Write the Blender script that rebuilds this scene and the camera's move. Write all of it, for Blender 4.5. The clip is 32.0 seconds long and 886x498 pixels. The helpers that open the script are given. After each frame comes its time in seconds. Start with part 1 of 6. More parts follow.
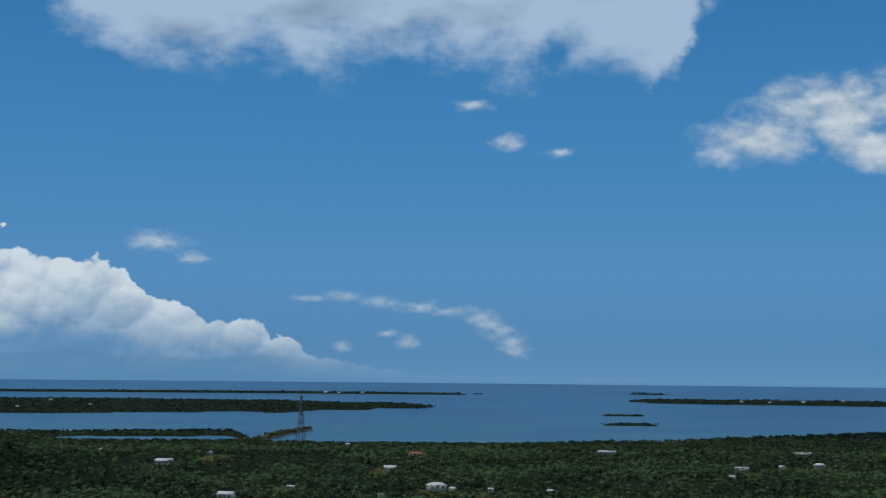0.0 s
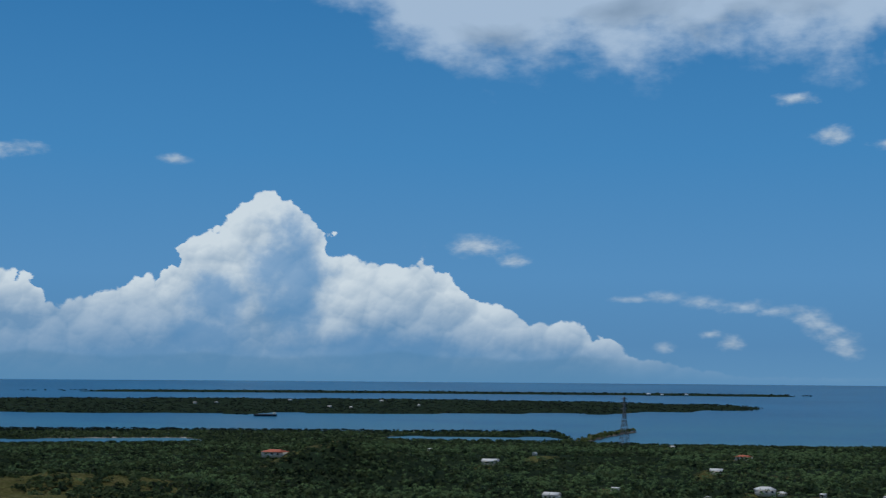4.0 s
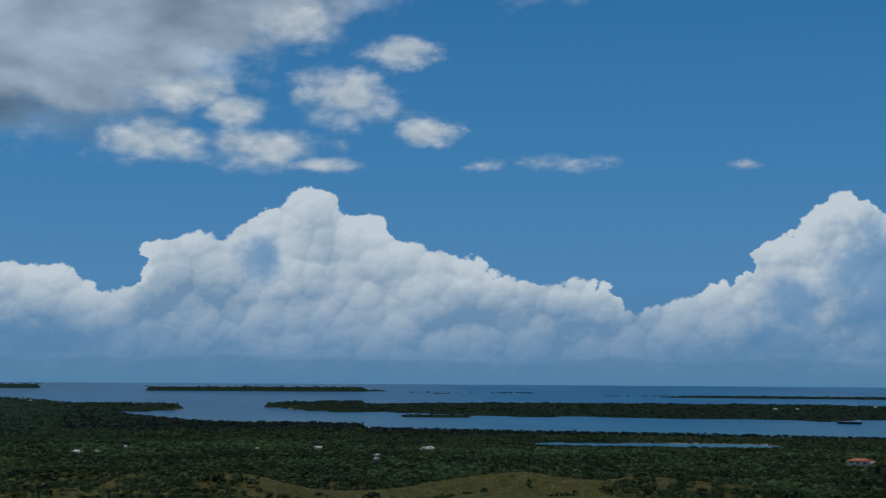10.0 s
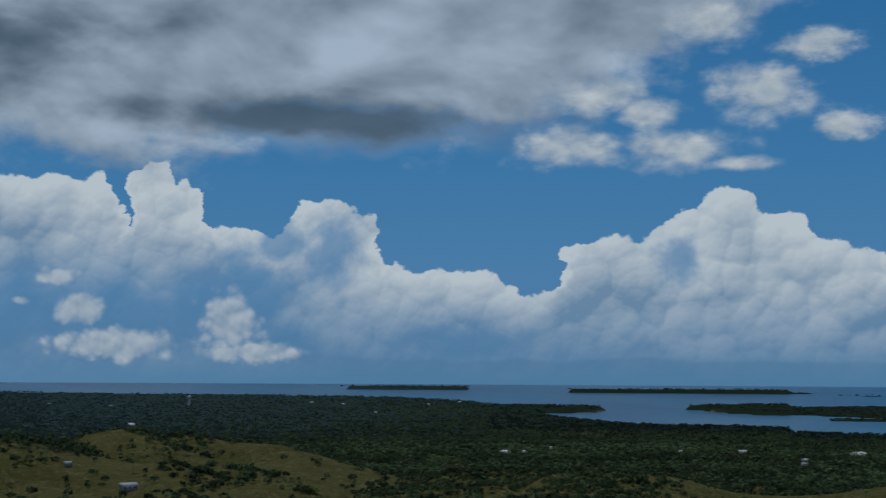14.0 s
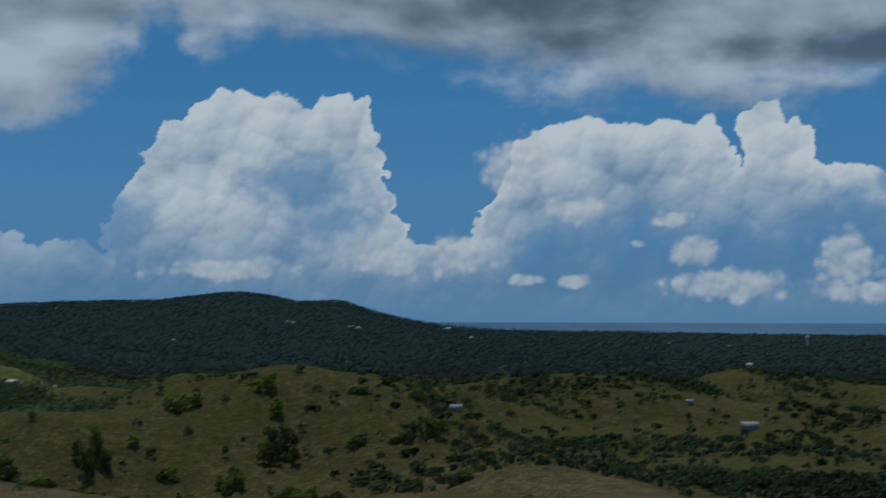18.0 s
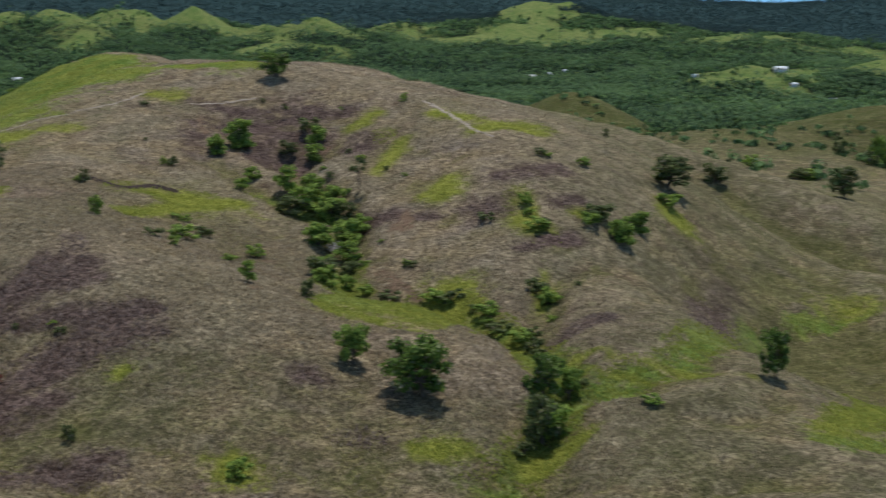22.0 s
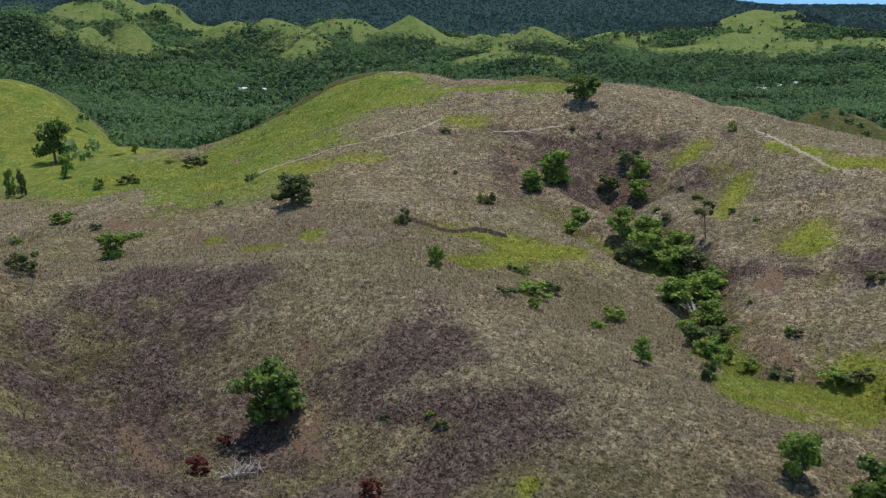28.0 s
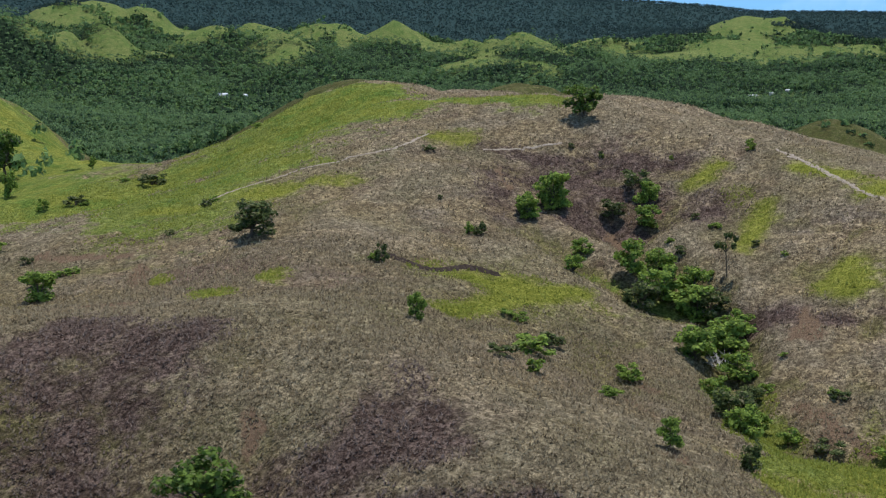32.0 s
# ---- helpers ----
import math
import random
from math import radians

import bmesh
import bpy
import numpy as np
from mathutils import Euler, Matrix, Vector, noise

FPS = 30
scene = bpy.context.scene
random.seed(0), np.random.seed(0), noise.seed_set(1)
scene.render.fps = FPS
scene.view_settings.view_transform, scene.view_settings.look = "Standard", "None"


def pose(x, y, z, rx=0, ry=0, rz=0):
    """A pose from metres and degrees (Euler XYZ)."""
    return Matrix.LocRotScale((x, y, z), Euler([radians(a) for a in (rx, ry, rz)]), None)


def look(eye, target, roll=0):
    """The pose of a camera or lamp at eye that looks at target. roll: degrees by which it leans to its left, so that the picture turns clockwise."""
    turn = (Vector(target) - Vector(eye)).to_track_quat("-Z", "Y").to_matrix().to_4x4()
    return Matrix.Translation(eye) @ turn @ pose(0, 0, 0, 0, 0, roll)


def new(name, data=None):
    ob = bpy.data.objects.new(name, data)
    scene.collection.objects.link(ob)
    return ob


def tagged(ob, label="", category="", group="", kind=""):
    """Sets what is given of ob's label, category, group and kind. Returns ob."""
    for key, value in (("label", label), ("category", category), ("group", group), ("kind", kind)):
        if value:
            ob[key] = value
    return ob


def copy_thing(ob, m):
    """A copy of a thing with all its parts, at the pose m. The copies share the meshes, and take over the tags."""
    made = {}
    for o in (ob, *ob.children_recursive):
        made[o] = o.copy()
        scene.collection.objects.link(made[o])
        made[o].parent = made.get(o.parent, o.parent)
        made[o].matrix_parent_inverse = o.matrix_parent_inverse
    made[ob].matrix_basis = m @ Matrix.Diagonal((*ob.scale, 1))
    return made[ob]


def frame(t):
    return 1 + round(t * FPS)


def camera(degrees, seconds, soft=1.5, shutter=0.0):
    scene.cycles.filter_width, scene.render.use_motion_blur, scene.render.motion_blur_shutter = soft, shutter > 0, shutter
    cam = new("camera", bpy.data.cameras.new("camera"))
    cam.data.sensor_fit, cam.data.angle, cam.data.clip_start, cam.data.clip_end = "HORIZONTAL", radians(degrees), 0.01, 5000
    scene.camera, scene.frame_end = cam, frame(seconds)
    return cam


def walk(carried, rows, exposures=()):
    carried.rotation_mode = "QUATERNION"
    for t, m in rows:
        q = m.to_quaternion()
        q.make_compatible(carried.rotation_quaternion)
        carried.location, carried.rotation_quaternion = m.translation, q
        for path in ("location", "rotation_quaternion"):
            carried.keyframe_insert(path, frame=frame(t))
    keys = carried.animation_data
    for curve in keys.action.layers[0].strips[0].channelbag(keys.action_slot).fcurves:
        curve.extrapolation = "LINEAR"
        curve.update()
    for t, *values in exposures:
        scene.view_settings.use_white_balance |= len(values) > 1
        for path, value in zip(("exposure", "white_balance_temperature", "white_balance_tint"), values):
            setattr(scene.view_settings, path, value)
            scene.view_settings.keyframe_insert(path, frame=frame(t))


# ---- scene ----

EXPOSURES = [(0, -0.9), (6, -0.9), (9, -1.05), (13, -1.25), (17, -1.35), (19, -1.1), (20, -0.70), (21, -0.30), (22.5, 0.18), (32, 0.28)]
cam = camera(35.53, 32.0, soft=1.2, shutter=0.5)
# seconds, x, y, z, tilt, lean, turn (degrees)
PATH = [
    (0.0, -0.00, -0.00, 130.00, 5.185, 0.564, 0.000),
    (1.0, -0.02, -0.00, 129.99, 5.129, 0.585, 3.143),
    (2.0, -0.05, -0.01, 129.98, 5.104, 0.562, 6.378),
    (2.5, -0.05, -0.02, 129.97, 5.098, 0.549, 7.992),
    (4.5, -0.02, -0.03, 129.92, 5.155, 0.422, 15.151),
    (5.0, -0.02, -0.03, 129.92, 5.155, 0.391, 17.150),
    (6.0, 0.02, -0.02, 129.88, 5.176, 0.336, 21.023),
    (7.0, 0.07, -0.01, 129.84, 5.169, 0.330, 24.917),
    (8.0, 0.16, 0.03, 129.79, 5.177, 0.352, 28.836),
    (9.0, 0.28, 0.07, 129.75, 5.218, 0.364, 32.810),
    (10.0, 0.38, 0.11, 129.65, 5.244, 0.361, 36.770),
    (11.0, 0.42, 0.11, 129.61, 5.240, 0.320, 40.801),
    (12.0, 0.40, 0.10, 129.60, 5.243, 0.349, 45.045),
    (13.0, 0.38, 0.07, 129.60, 5.258, 0.351, 49.497),
    (13.5, 0.38, 0.07, 129.60, 5.256, 0.350, 51.699),
    (15.5, 0.38, 0.09, 129.64, 5.233, 0.082, 62.401),
    (16.0, 0.38, 0.09, 129.65, 5.269, 0.036, 65.887),
    (17.0, 0.38, 0.09, 129.65, 5.003, 0.086, 72.476),
    (17.5, -0.38, 0.09, 129.48, 4.186, 0.106, 75.475),
    (18.0, -1.28, -0.23, 129.45, 2.687, 0.119, 79.033),
    (18.5, -1.34, -0.51, 128.97, 0.935, 0.127, 82.755),
    (19.0, -0.73, -0.86, 128.28, -1.073, 0.133, 87.554),
    (19.5, -0.45, -0.76, 127.14, -2.919, 0.123, 92.097),
    (20.0, 0.07, -0.50, 126.91, -4.983, 0.116, 96.621),
    (20.5, 0.17, -0.46, 126.86, -6.877, 0.112, 100.592),
    (21.0, 0.12, -0.56, 126.92, -8.631, 0.115, 104.835),
    (21.5, 0.27, -0.53, 127.18, -9.642, 0.138, 109.233),
    (22.0, -0.93, -1.19, 127.29, -9.990, 0.120, 114.519),
    (22.5, -2.60, -2.14, 127.23, -9.974, 0.021, 118.502),
    (23.0, -4.43, -3.93, 127.30, -9.960, -0.072, 120.813),
    (23.5, -6.41, -6.34, 127.49, -9.935, -0.102, 122.144),
    (24.0, -8.50, -9.59, 127.68, -9.922, -0.089, 122.709),
    (24.5, -10.26, -13.18, 127.88, -9.883, -0.063, 122.703),
    (25.0, -12.02, -17.32, 128.16, -9.838, -0.049, 122.703),
    (25.5, -13.73, -21.75, 128.36, -9.809, -0.021, 122.667),
    (27.5, -19.33, -41.31, 129.47, -9.715, 0.040, 122.621),
    (28.0, -21.15, -46.94, 129.60, -9.690, 0.043, 122.592),
    (28.5, -23.19, -51.86, 129.88, -9.690, 0.054, 122.599),
    (29.0, -26.27, -56.51, 130.12, -9.670, 0.060, 122.563),
    (29.5, -29.56, -59.85, 130.27, -9.647, 0.069, 122.457),
    (30.0, -33.28, -62.45, 130.26, -9.602, 0.074, 122.331),
    (30.5, -37.51, -64.20, 130.05, -9.584, 0.104, 122.238),
    (31.0, -42.40, -65.42, 129.82, -9.550, 0.166, 122.121),
    (31.5, -47.13, -66.09, 129.57, -9.518, 0.216, 122.033),
    (32.0, -52.44, -66.41, 129.31, -9.479, 0.259, 121.981),
]
walk(cam, [(t, pose(x, y, z, 90 + tilt, 0, turn) @ pose(0, 0, 0, 0, 0, lean)) for t, x, y, z, tilt, lean, turn in PATH],
     EXPOSURES)

SUN_AZ, SUN_EL = -100.0, 73.0     # degrees clockwise from +y, above the horizon
# the cloud bank's upper edge, its dissolving base and the edge of the high cloud: bearing and height in degrees
BANK_WEST = [
    (-114.2, 4.3), (-109.9, 3.7), (-106.8, 3), (-103.4, 3.2), (-99.4, 3.5), (-98.1, 4.1), (-96.9, 3.6), (-96.2, 2.4), (-94.4, 2.9),
    (-92.8, 2.4), (-91.9, 5.9), (-90, 8.1), (-88.3, 9.1), (-86, 8.7), (-84.1, 8.3), (-83.8, 8.9), (-82.6, 9), (-82.2, 8.4), (-81.5, 5.2),
    (-81.2, 2.9), (-79.1, 2.7), (-77.5, 2.8), (-77.2, 6), (-75.5, 7.3), (-73, 7.8), (-71, 7.6), (-70.2, 7.9), (-68.8, 7.8), (-67.6, 7.9),
    (-67.3, 5.7), (-67, 8.4), (-65.2, 8.4), (-64.5, 7.3), (-64, 5.5), (-62.7, 5.8), (-61.8, 5.4), (-60.8, 6), (-60.2, 6.9), (-57.8, 7.1),
    (-57.2, 6.5), (-56.8, 5.4), (-55.8, 3.8), (-54.4, 4.2), (-52.4, 4), (-50.6, 2.8),
]
BANK_EAST = [
    (-49.9, 3.2), (-49.4, 4.9), (-48.2, 5.7), (-46.4, 5.7), (-44.6, 6.5), (-43.6, 6.9), (-42.3, 7.4), (-41.6, 7.4), (-41.1, 6.6),
    (-39.9, 6.4), (-39, 5.5), (-38.1, 5.3), (-37.6, 5.2), (-36.1, 4.7), (-34.5, 3.8), (-31.3, 3.9), (-30.1, 3.6), (-29.8, 2.5),
    (-28.7, 2.7), (-26.7, 3), (-26.1, 3.7), (-25.6, 3.4), (-25, 3.3), (-24.2, 5.2), (-23, 5.5), (-21.7, 6.7), (-20.7, 7.1), (-20.1, 7.2),
    (-19.5, 6.1), (-18.5, 5.9), (-17.8, 4.7), (-17.1, 4.3), (-16, 4.5), (-15, 4.2), (-14, 4.7), (-13.1, 4), (-12.5, 2.8), (-10.9, 2.5),
    (-9.1, 1.8), (-8.2, 2.3), (-6.8, 1.3), (-5.2, 0.7), (-1.9, 0.1), (5.1, -1), (17.6, -1),
]
BANK_BASE = [
    (-114.3, 1.7), (-103.2, 1.5), (-98.7, 1.5), (-91.9, 2), (-85.9, 2.1), (-82.5, 1.8), (-81.4, 1.5), (-77.4, 2.2), (-74.7, 3.7), (-69, 4),
    (-64.4, 3.8), (-60.7, 2.4), (-51.4, 1.8), (-44, 1.6), (-32.4, 1.7), (-25.3, 1.7), (-17.7, 0.8), (-16, 1.5), (-6.6, 0.8), (17.6, 0.7),
]
HIGH_EDGE = [
    (-112.9, 7.2), (-105.3, 7.2), (-101, 6.8), (-96.5, 7.4), (-94.6, 8.6), (-90.5, 12.1), (-89.2, 10.2), (-86.1, 10.8), (-81.5, 10),
    (-76.4, 9.3), (-73.7, 8.4), (-67.7, 8.3), (-64.4, 8.8), (-60.8, 9.6), (-53.9, 9.7), (-51.5, 9.3), (-48.4, 10.8), (-45.5, 12),
    (-43, 13.2), (-40.2, 15), (-36.3, 16.5), (-30.1, 16.8), (-18.2, 15.4), (-16.4, 14.4), (-13.3, 12.9), (-10.3, 12.8), (-8, 13.1),
    (-5.4, 12.4), (-3.5, 12.6), (-1.1, 13.4), (1.5, 12.9), (3.2, 12.3), (4.1, 13.1), (5.1, 12.4), (9.3, 11.9), (10.1, 14.4), (11.1, 16.1),
    (17.9, 15.7),
]
# single clouds: bearing, height, half width, half height in degrees
WISPS = [
    (-11.9, 5.3, 1.87, 0.56), (-10.2, 4.7, 0.82, 0.33), (-1.4, 1.25, 0.75, 0.42), (-2.3, 1.65, 0.55, 0.25),
    (1.3, 11.1, 1.17, 0.33), (2.5, 9.6, 1.05, 0.47), (4.8, 9.2, 0.93, 0.28),
    (-31.4, 8.8, 2.57, 0.42), (-24.4, 8.6, 0.93, 0.28), (-38.5, 13.2, 1.64, 0.82), (-37.7, 10.3, 1.64, 0.65), (-37.4, 10.2, 1.64, 0.70),
    (-35.1, 8.7, 1.05, 0.35),
]
PUFFS = [
    (-69.5, 3.9, 0.75, 0.33), (-71.0, 2.9, 0.33, 0.19), (-73.7, 1.3, 0.58, 0.23), (-68.7, 2.6, 0.93, 0.65), (-67.4, 1.2, 2.10, 0.65),
    (-62.8, 2.0, 1.17, 1.17), (-61.9, 0.9, 1.87, 0.42), (-78.2, 2.2, 1.40, 0.70), (-75.6, 1.4, 0.70, 0.28), (-88.1, 1.8, 2.80, 0.42),
    (-75.9, 6.1, 1.40, 1.17), (-73.5, 4.3, 1.17, 0.58), (-81.4, 2.2, 1.87, 0.70), (-78.2, 2.7, 1.40, 0.58), (-75.4, 1.4, 0.58, 0.23),
    (-73.7, 1.4, 0.58, 0.23),
]
PLUME = [
    (-5.4, 3.08, 1.30, 0.18), (-4.1, 3.16, 1.20, 0.32), (-2.6, 2.98, 1.50, 0.34), (-0.9, 2.80, 1.50, 0.33), (0.7, 2.60, 1.50, 0.31), (1.5, 2.38, 1.00, 0.46),
    (2.0, 2.10, 0.95, 0.58), (2.5, 1.75, 0.90, 0.60), (2.9, 1.40, 0.85, 0.60), (3.2, 1.05, 0.75, 0.50), (-4.2, 1.15, 0.60, 0.30),
]
HEAPS = [
    (-40.9, 11.5, 2.22, 1.29), (-44.2, 9.3, 2.58, 0.84), (-48.4, 9.4, 2.69, 0.98), (-42.6, 14.4, 1.99, 1.12), (-38.7, 13.3, 1.87, 0.66),
    (-47.5, 11.4, 2.22, 0.75), (-41.9, 8.7, 1.64, 0.33), (-37.5, 10.0, 1.41, 0.52), (-45.4, 10.8, 1.64, 0.70), (16.0, 10.6, 3.51, 1.41),
    (12.7, 9.5, 2.81, 1.05), (17.3, 9.2, 1.87, 0.94),
]
# shaded hollows in the bank
HOLLOWS = [
    (-70.9, 2.2, 2.58, 1.52), (-74.4, 2.2, 1.64, 1.41), (-61.9, 3.1, 1.41, 1.41), (-58.6, 5.1, 1.05, 1.41), (-67.4, 2.2, 1.41, 1.41),
    (-88.9, -0.1, 7.03, 0.47), (-84.8, 5.3, 2.11, 0.94), (-83.7, 3.8, 1.41, 0.70), (-64.0, 2.7, 1.41, 1.17), (-60.6, 1.5, 1.17, 0.70),
    (-61.8, 3.3, 1.64, 1.64), (-63.1, 1.6, 1.64, 0.70), (-60.7, 5.3, 0.94, 0.82), (-44.4, 4.8, 0.70, 0.82), (-66.0, 2.3, 1.17, 0.94),
    (-52.6, 1.3, 2.34, 0.59), (-19.5, 3.8, 1.41, 2.11), (-22.5, 2.8, 1.17, 0.94), (-23.0, 1.4, 1.41, 0.70), (-16.0, 1.0, 3.51, 0.59),
    (-92.8, 3.8, 1.41, 1.17), (-93.7, 7.3, 1.17, 1.41),
]
DARK_BASES = [
    (-74.0, 13.1, 6.07, 1.64), (-60.0, 10.4, 8.6, 0.95),
]

world = bpy.data.worlds.new("sky")
scene.world = world
world.use_nodes = True
sky_tree = world.node_tree


class Nodes:
    """Short words for wiring a node tree."""

    def __init__(self, tree):
        self.tree = tree

    def put(self, socket, value):
        if isinstance(value, bpy.types.NodeSocket):
            self.tree.links.new(value, socket)
        elif value is not None:
            socket.default_value = value

    def add(self, kind, **inputs):
        node = self.tree.nodes.new("ShaderNode" + kind)
        for key, value in inputs.items():
            self.put(node.inputs[key], value)
        return node

    def math(self, op, a, b=None, c=None, clamp=False):
        node = self.tree.nodes.new("ShaderNodeMath")
        node.operation, node.use_clamp = op, clamp
        for k, value in enumerate((a, b, c)):
            if value is not None:
                self.put(node.inputs[k], value)
        return node.outputs[0]

    def vec(self, op, a, b=None):
        node = self.tree.nodes.new("ShaderNodeVectorMath")
        node.operation = op
        self.put(node.inputs[0], a)
        if b is not None:
            self.put(node.inputs[1], b)
        return node.outputs["Value"] if op in ("LENGTH", "DOT_PRODUCT") else node.outputs[0]

    def smooth(self, value, lo, hi):
        node = self.tree.nodes.new("ShaderNodeMapRange")
        node.interpolation_type = "SMOOTHSTEP"
        for key, v in (("Value", value), ("From Min", lo), ("From Max", hi)):
            self.put(node.inputs[key], v)
        return node.outputs[0]

    def mix(self, fac, a, b):
        node = self.tree.nodes.new("ShaderNodeMix")
        node.data_type = "RGBA"
        self.put(node.inputs[0], fac)
        for k, v in ((6, a), (7, b)):
            self.put(node.inputs[k], (*v, 1) if isinstance(v, tuple) and len(v) == 3 else v)
        return node.outputs[2]

    def ramp(self, fac, stops):
        node = self.tree.nodes.new("ShaderNodeValToRGB")
        self.put(node.inputs[0], fac)
        band = node.color_ramp
        while len(band.elements) < len(stops):
            band.elements.new(1.0)
        for item, (at, rgb) in zip(band.elements, stops):
            item.position, item.color = at, (*rgb, 1)
        return node.outputs[0]

    def noise(self, vector, scale, detail=4.0, rough=0.55, distortion=0.0):
        node = self.add("TexNoise", Vector=vector, Scale=scale, Detail=detail, Roughness=rough, Distortion=distortion)
        return node.outputs[0]

    def cells(self, vector, scale, detail=0.0, rough=0.5):
        node = self.tree.nodes.new("ShaderNodeTexVoronoi")
        node.normalize = True
        for key, v in (("Vector", vector), ("Scale", scale), ("Detail", detail), ("Roughness", rough), ("Lacunarity", 2.2)):
            self.put(node.inputs[key], v)
        return node.outputs["Distance"]


def profile(points, bearing):
    pts = sorted(points)
    return np.interp(bearing, [p[0] for p in pts], [p[1] for p in pts])


def build_sky(n):
    """Clear sky, a bank of cumulus over the sea, a grey sheet of high cloud and single wisps, laid out by bearing and height."""
    way = n.vec("NORMALIZE", n.add("TexCoord").outputs["Generated"])
    parts = n.add("SeparateXYZ", Vector=way)
    bearing = n.math("MULTIPLY", n.math("ARCTAN2", parts.outputs[0], parts.outputs[1]), 57.29578)
    up = n.math("MULTIPLY", n.math("ARCSINE", parts.outputs[2]), 57.29578)
    place = n.add("CombineXYZ", X=bearing, Y=up).outputs[0]
    # ragged outlines: the edges are looked up along a line that wanders
    stray = n.vec("SUBTRACT", n.add("TexNoise", Vector=place, Scale=0.45, Detail=5.0, Roughness=0.62).outputs[1], (0.5, 0.5, 0.5))
    wander = n.add("SeparateXYZ", Vector=stray)
    straight = bearing
    bearing = n.math("ADD", bearing, n.math("MULTIPLY", wander.outputs[0], 3.0))
    puff = n.cells(n.vec("ADD", place, n.vec("MULTIPLY", n.add("TexNoise", Vector=place, Scale=0.8, Detail=2.0).outputs[1], (0.35, 0.35, 0.0))), 0.9, 1.5, 0.5)
    bearing = n.math("ADD", bearing, n.math("MULTIPLY", n.math("SUBTRACT", puff, 0.4), 2.2))
    # edges along the bearing, 26.6 degrees to a band of 30 stops
    edges = None
    for k in range(5):
        a0 = -115 + 26.6 * k
        stops = []
        for j in range(30):
            b = a0 + 26.6 * j / 29
            stops.append((j / 29, tuple(float(profile(p, b)) / 20 for p in (BANK_WEST + BANK_EAST, BANK_BASE, HIGH_EDGE))))
        band = n.ramp(n.math("DIVIDE", n.math("SUBTRACT", bearing, a0), 26.6, clamp=True), stops)
        edges = band if edges is None else n.mix(n.math("GREATER_THAN", bearing, a0), edges, band)
    edge = n.add("SeparateXYZ", Vector=n.vec("MULTIPLY", edges, (20, 20, 20)))
    top, base, high = edge.outputs[0], edge.outputs[1], edge.outputs[2]

    # clear sky: deeper blue upwards, hazy at the horizon
    sky_tex = n.tree.nodes.new("ShaderNodeTexSky")
    sky_tex.sky_type, sky_tex.sun_disc = "NISHITA", False
    sky_tex.sun_elevation, sky_tex.sun_rotation = radians(SUN_EL), radians(SUN_AZ)
    sky_tex.ozone_density, sky_tex.dust_density = 3.0, 0.3
    high_sky = n.vec("MULTIPLY", sky_tex.outputs[0], (SKY, SKY, SKY))
    blue = n.ramp(n.math("DIVIDE", up, 20.0, clamp=True), [
        (0.0, (0.20, 0.49, 0.86)), (0.06, (0.17, 0.45, 0.84)), (0.2, (0.17, 0.49, 0.94)), (0.45, (0.105, 0.425, 0.90)), (0.8, (0.060, 0.32, 0.76)), (1.0, (0.055, 0.29, 0.72))])
    colour = n.mix(n.smooth(up, 18.0, 32.0), blue, high_sky)

    # cumulus bank
    wob = n.vec("ADD", place, n.vec("MULTIPLY", n.add("TexNoise", Vector=place, Scale=0.8, Detail=2.0).outputs[1], (0.35, 0.35, 0.0)))
    def billow(scale, reach):
        """Rounded heads of one size, and how far each place on them faces the sun, from the upper left."""
        here = n.math("POWER", n.cells(wob, scale), 2.0)
        there = n.math("POWER", n.cells(n.vec("ADD", wob, (-0.42 * reach, 0.91 * reach, 0.0)), scale), 2.0)
        return here, n.math("SUBTRACT", there, here)

    (big, big_lit), (mid, mid_lit), (small, small_lit), (tiny, tiny_lit) = billow(0.34, 0.60), billow(0.85, 0.26), billow(1.9, 0.12), billow(4.2, 0.055)
    fine, fine_up = n.cells(wob, 1.15, 1.6, 0.5), n.cells(n.vec("ADD", wob, (-0.10, 0.24, 0.0)), 1.15, 1.6, 0.5)
    frayed = n.noise(place, 2.6, 4.0, 0.6)
    field = n.math("SUBTRACT", top, up)
    bulk = n.smooth(top, 0.4, 3.0)
    for head, push in ((big, 1.5), (mid, 1.3), (small, 0.7), (tiny, 0.32)):
        field = n.math("ADD", field, n.math("MULTIPLY", bulk, n.math("MULTIPLY", n.math("SUBTRACT", 0.16, head), push)))
    field = n.math("ADD", field, n.math("MULTIPLY", n.math("SUBTRACT", frayed, 0.5), 0.22))
    gap = None
    for a, e, rx, ry in HOLLOWS:
        r = n.vec("LENGTH", n.vec("MULTIPLY", n.vec("SUBTRACT", wob, (a + 0.17, e + 0.17, 0)), (1 / rx, 1 / ry, 0)))
        gap = r if gap is None else n.math("MINIMUM", gap, r)
    gap = n.smooth(n.math("ADD", gap, n.math("MULTIPLY", n.math("SUBTRACT", n.noise(place, 0.7, 4.0, 0.6), 0.5), 2.6)), 1.7, 0.4)
    mask = n.smooth(field, 0.0, 0.13)
    lit = n.math("MULTIPLY", big_lit, 1.9)
    for facing, share in ((mid_lit, 1.7), (small_lit, 0.95), (tiny_lit, 0.45)):
        lit = n.math("ADD", lit, n.math("MULTIPLY", facing, share))
    # the clefts between the heads are dim
    for head, share in ((big, 1.0), (mid, 0.75)):
        lit = n.math("ADD", lit, n.math("MULTIPLY", n.math("SUBTRACT", 0.16, head), share))
    lit = n.math("ADD", lit, n.math("MULTIPLY", n.smooth(field, 1.6, 0.1), 0.26))
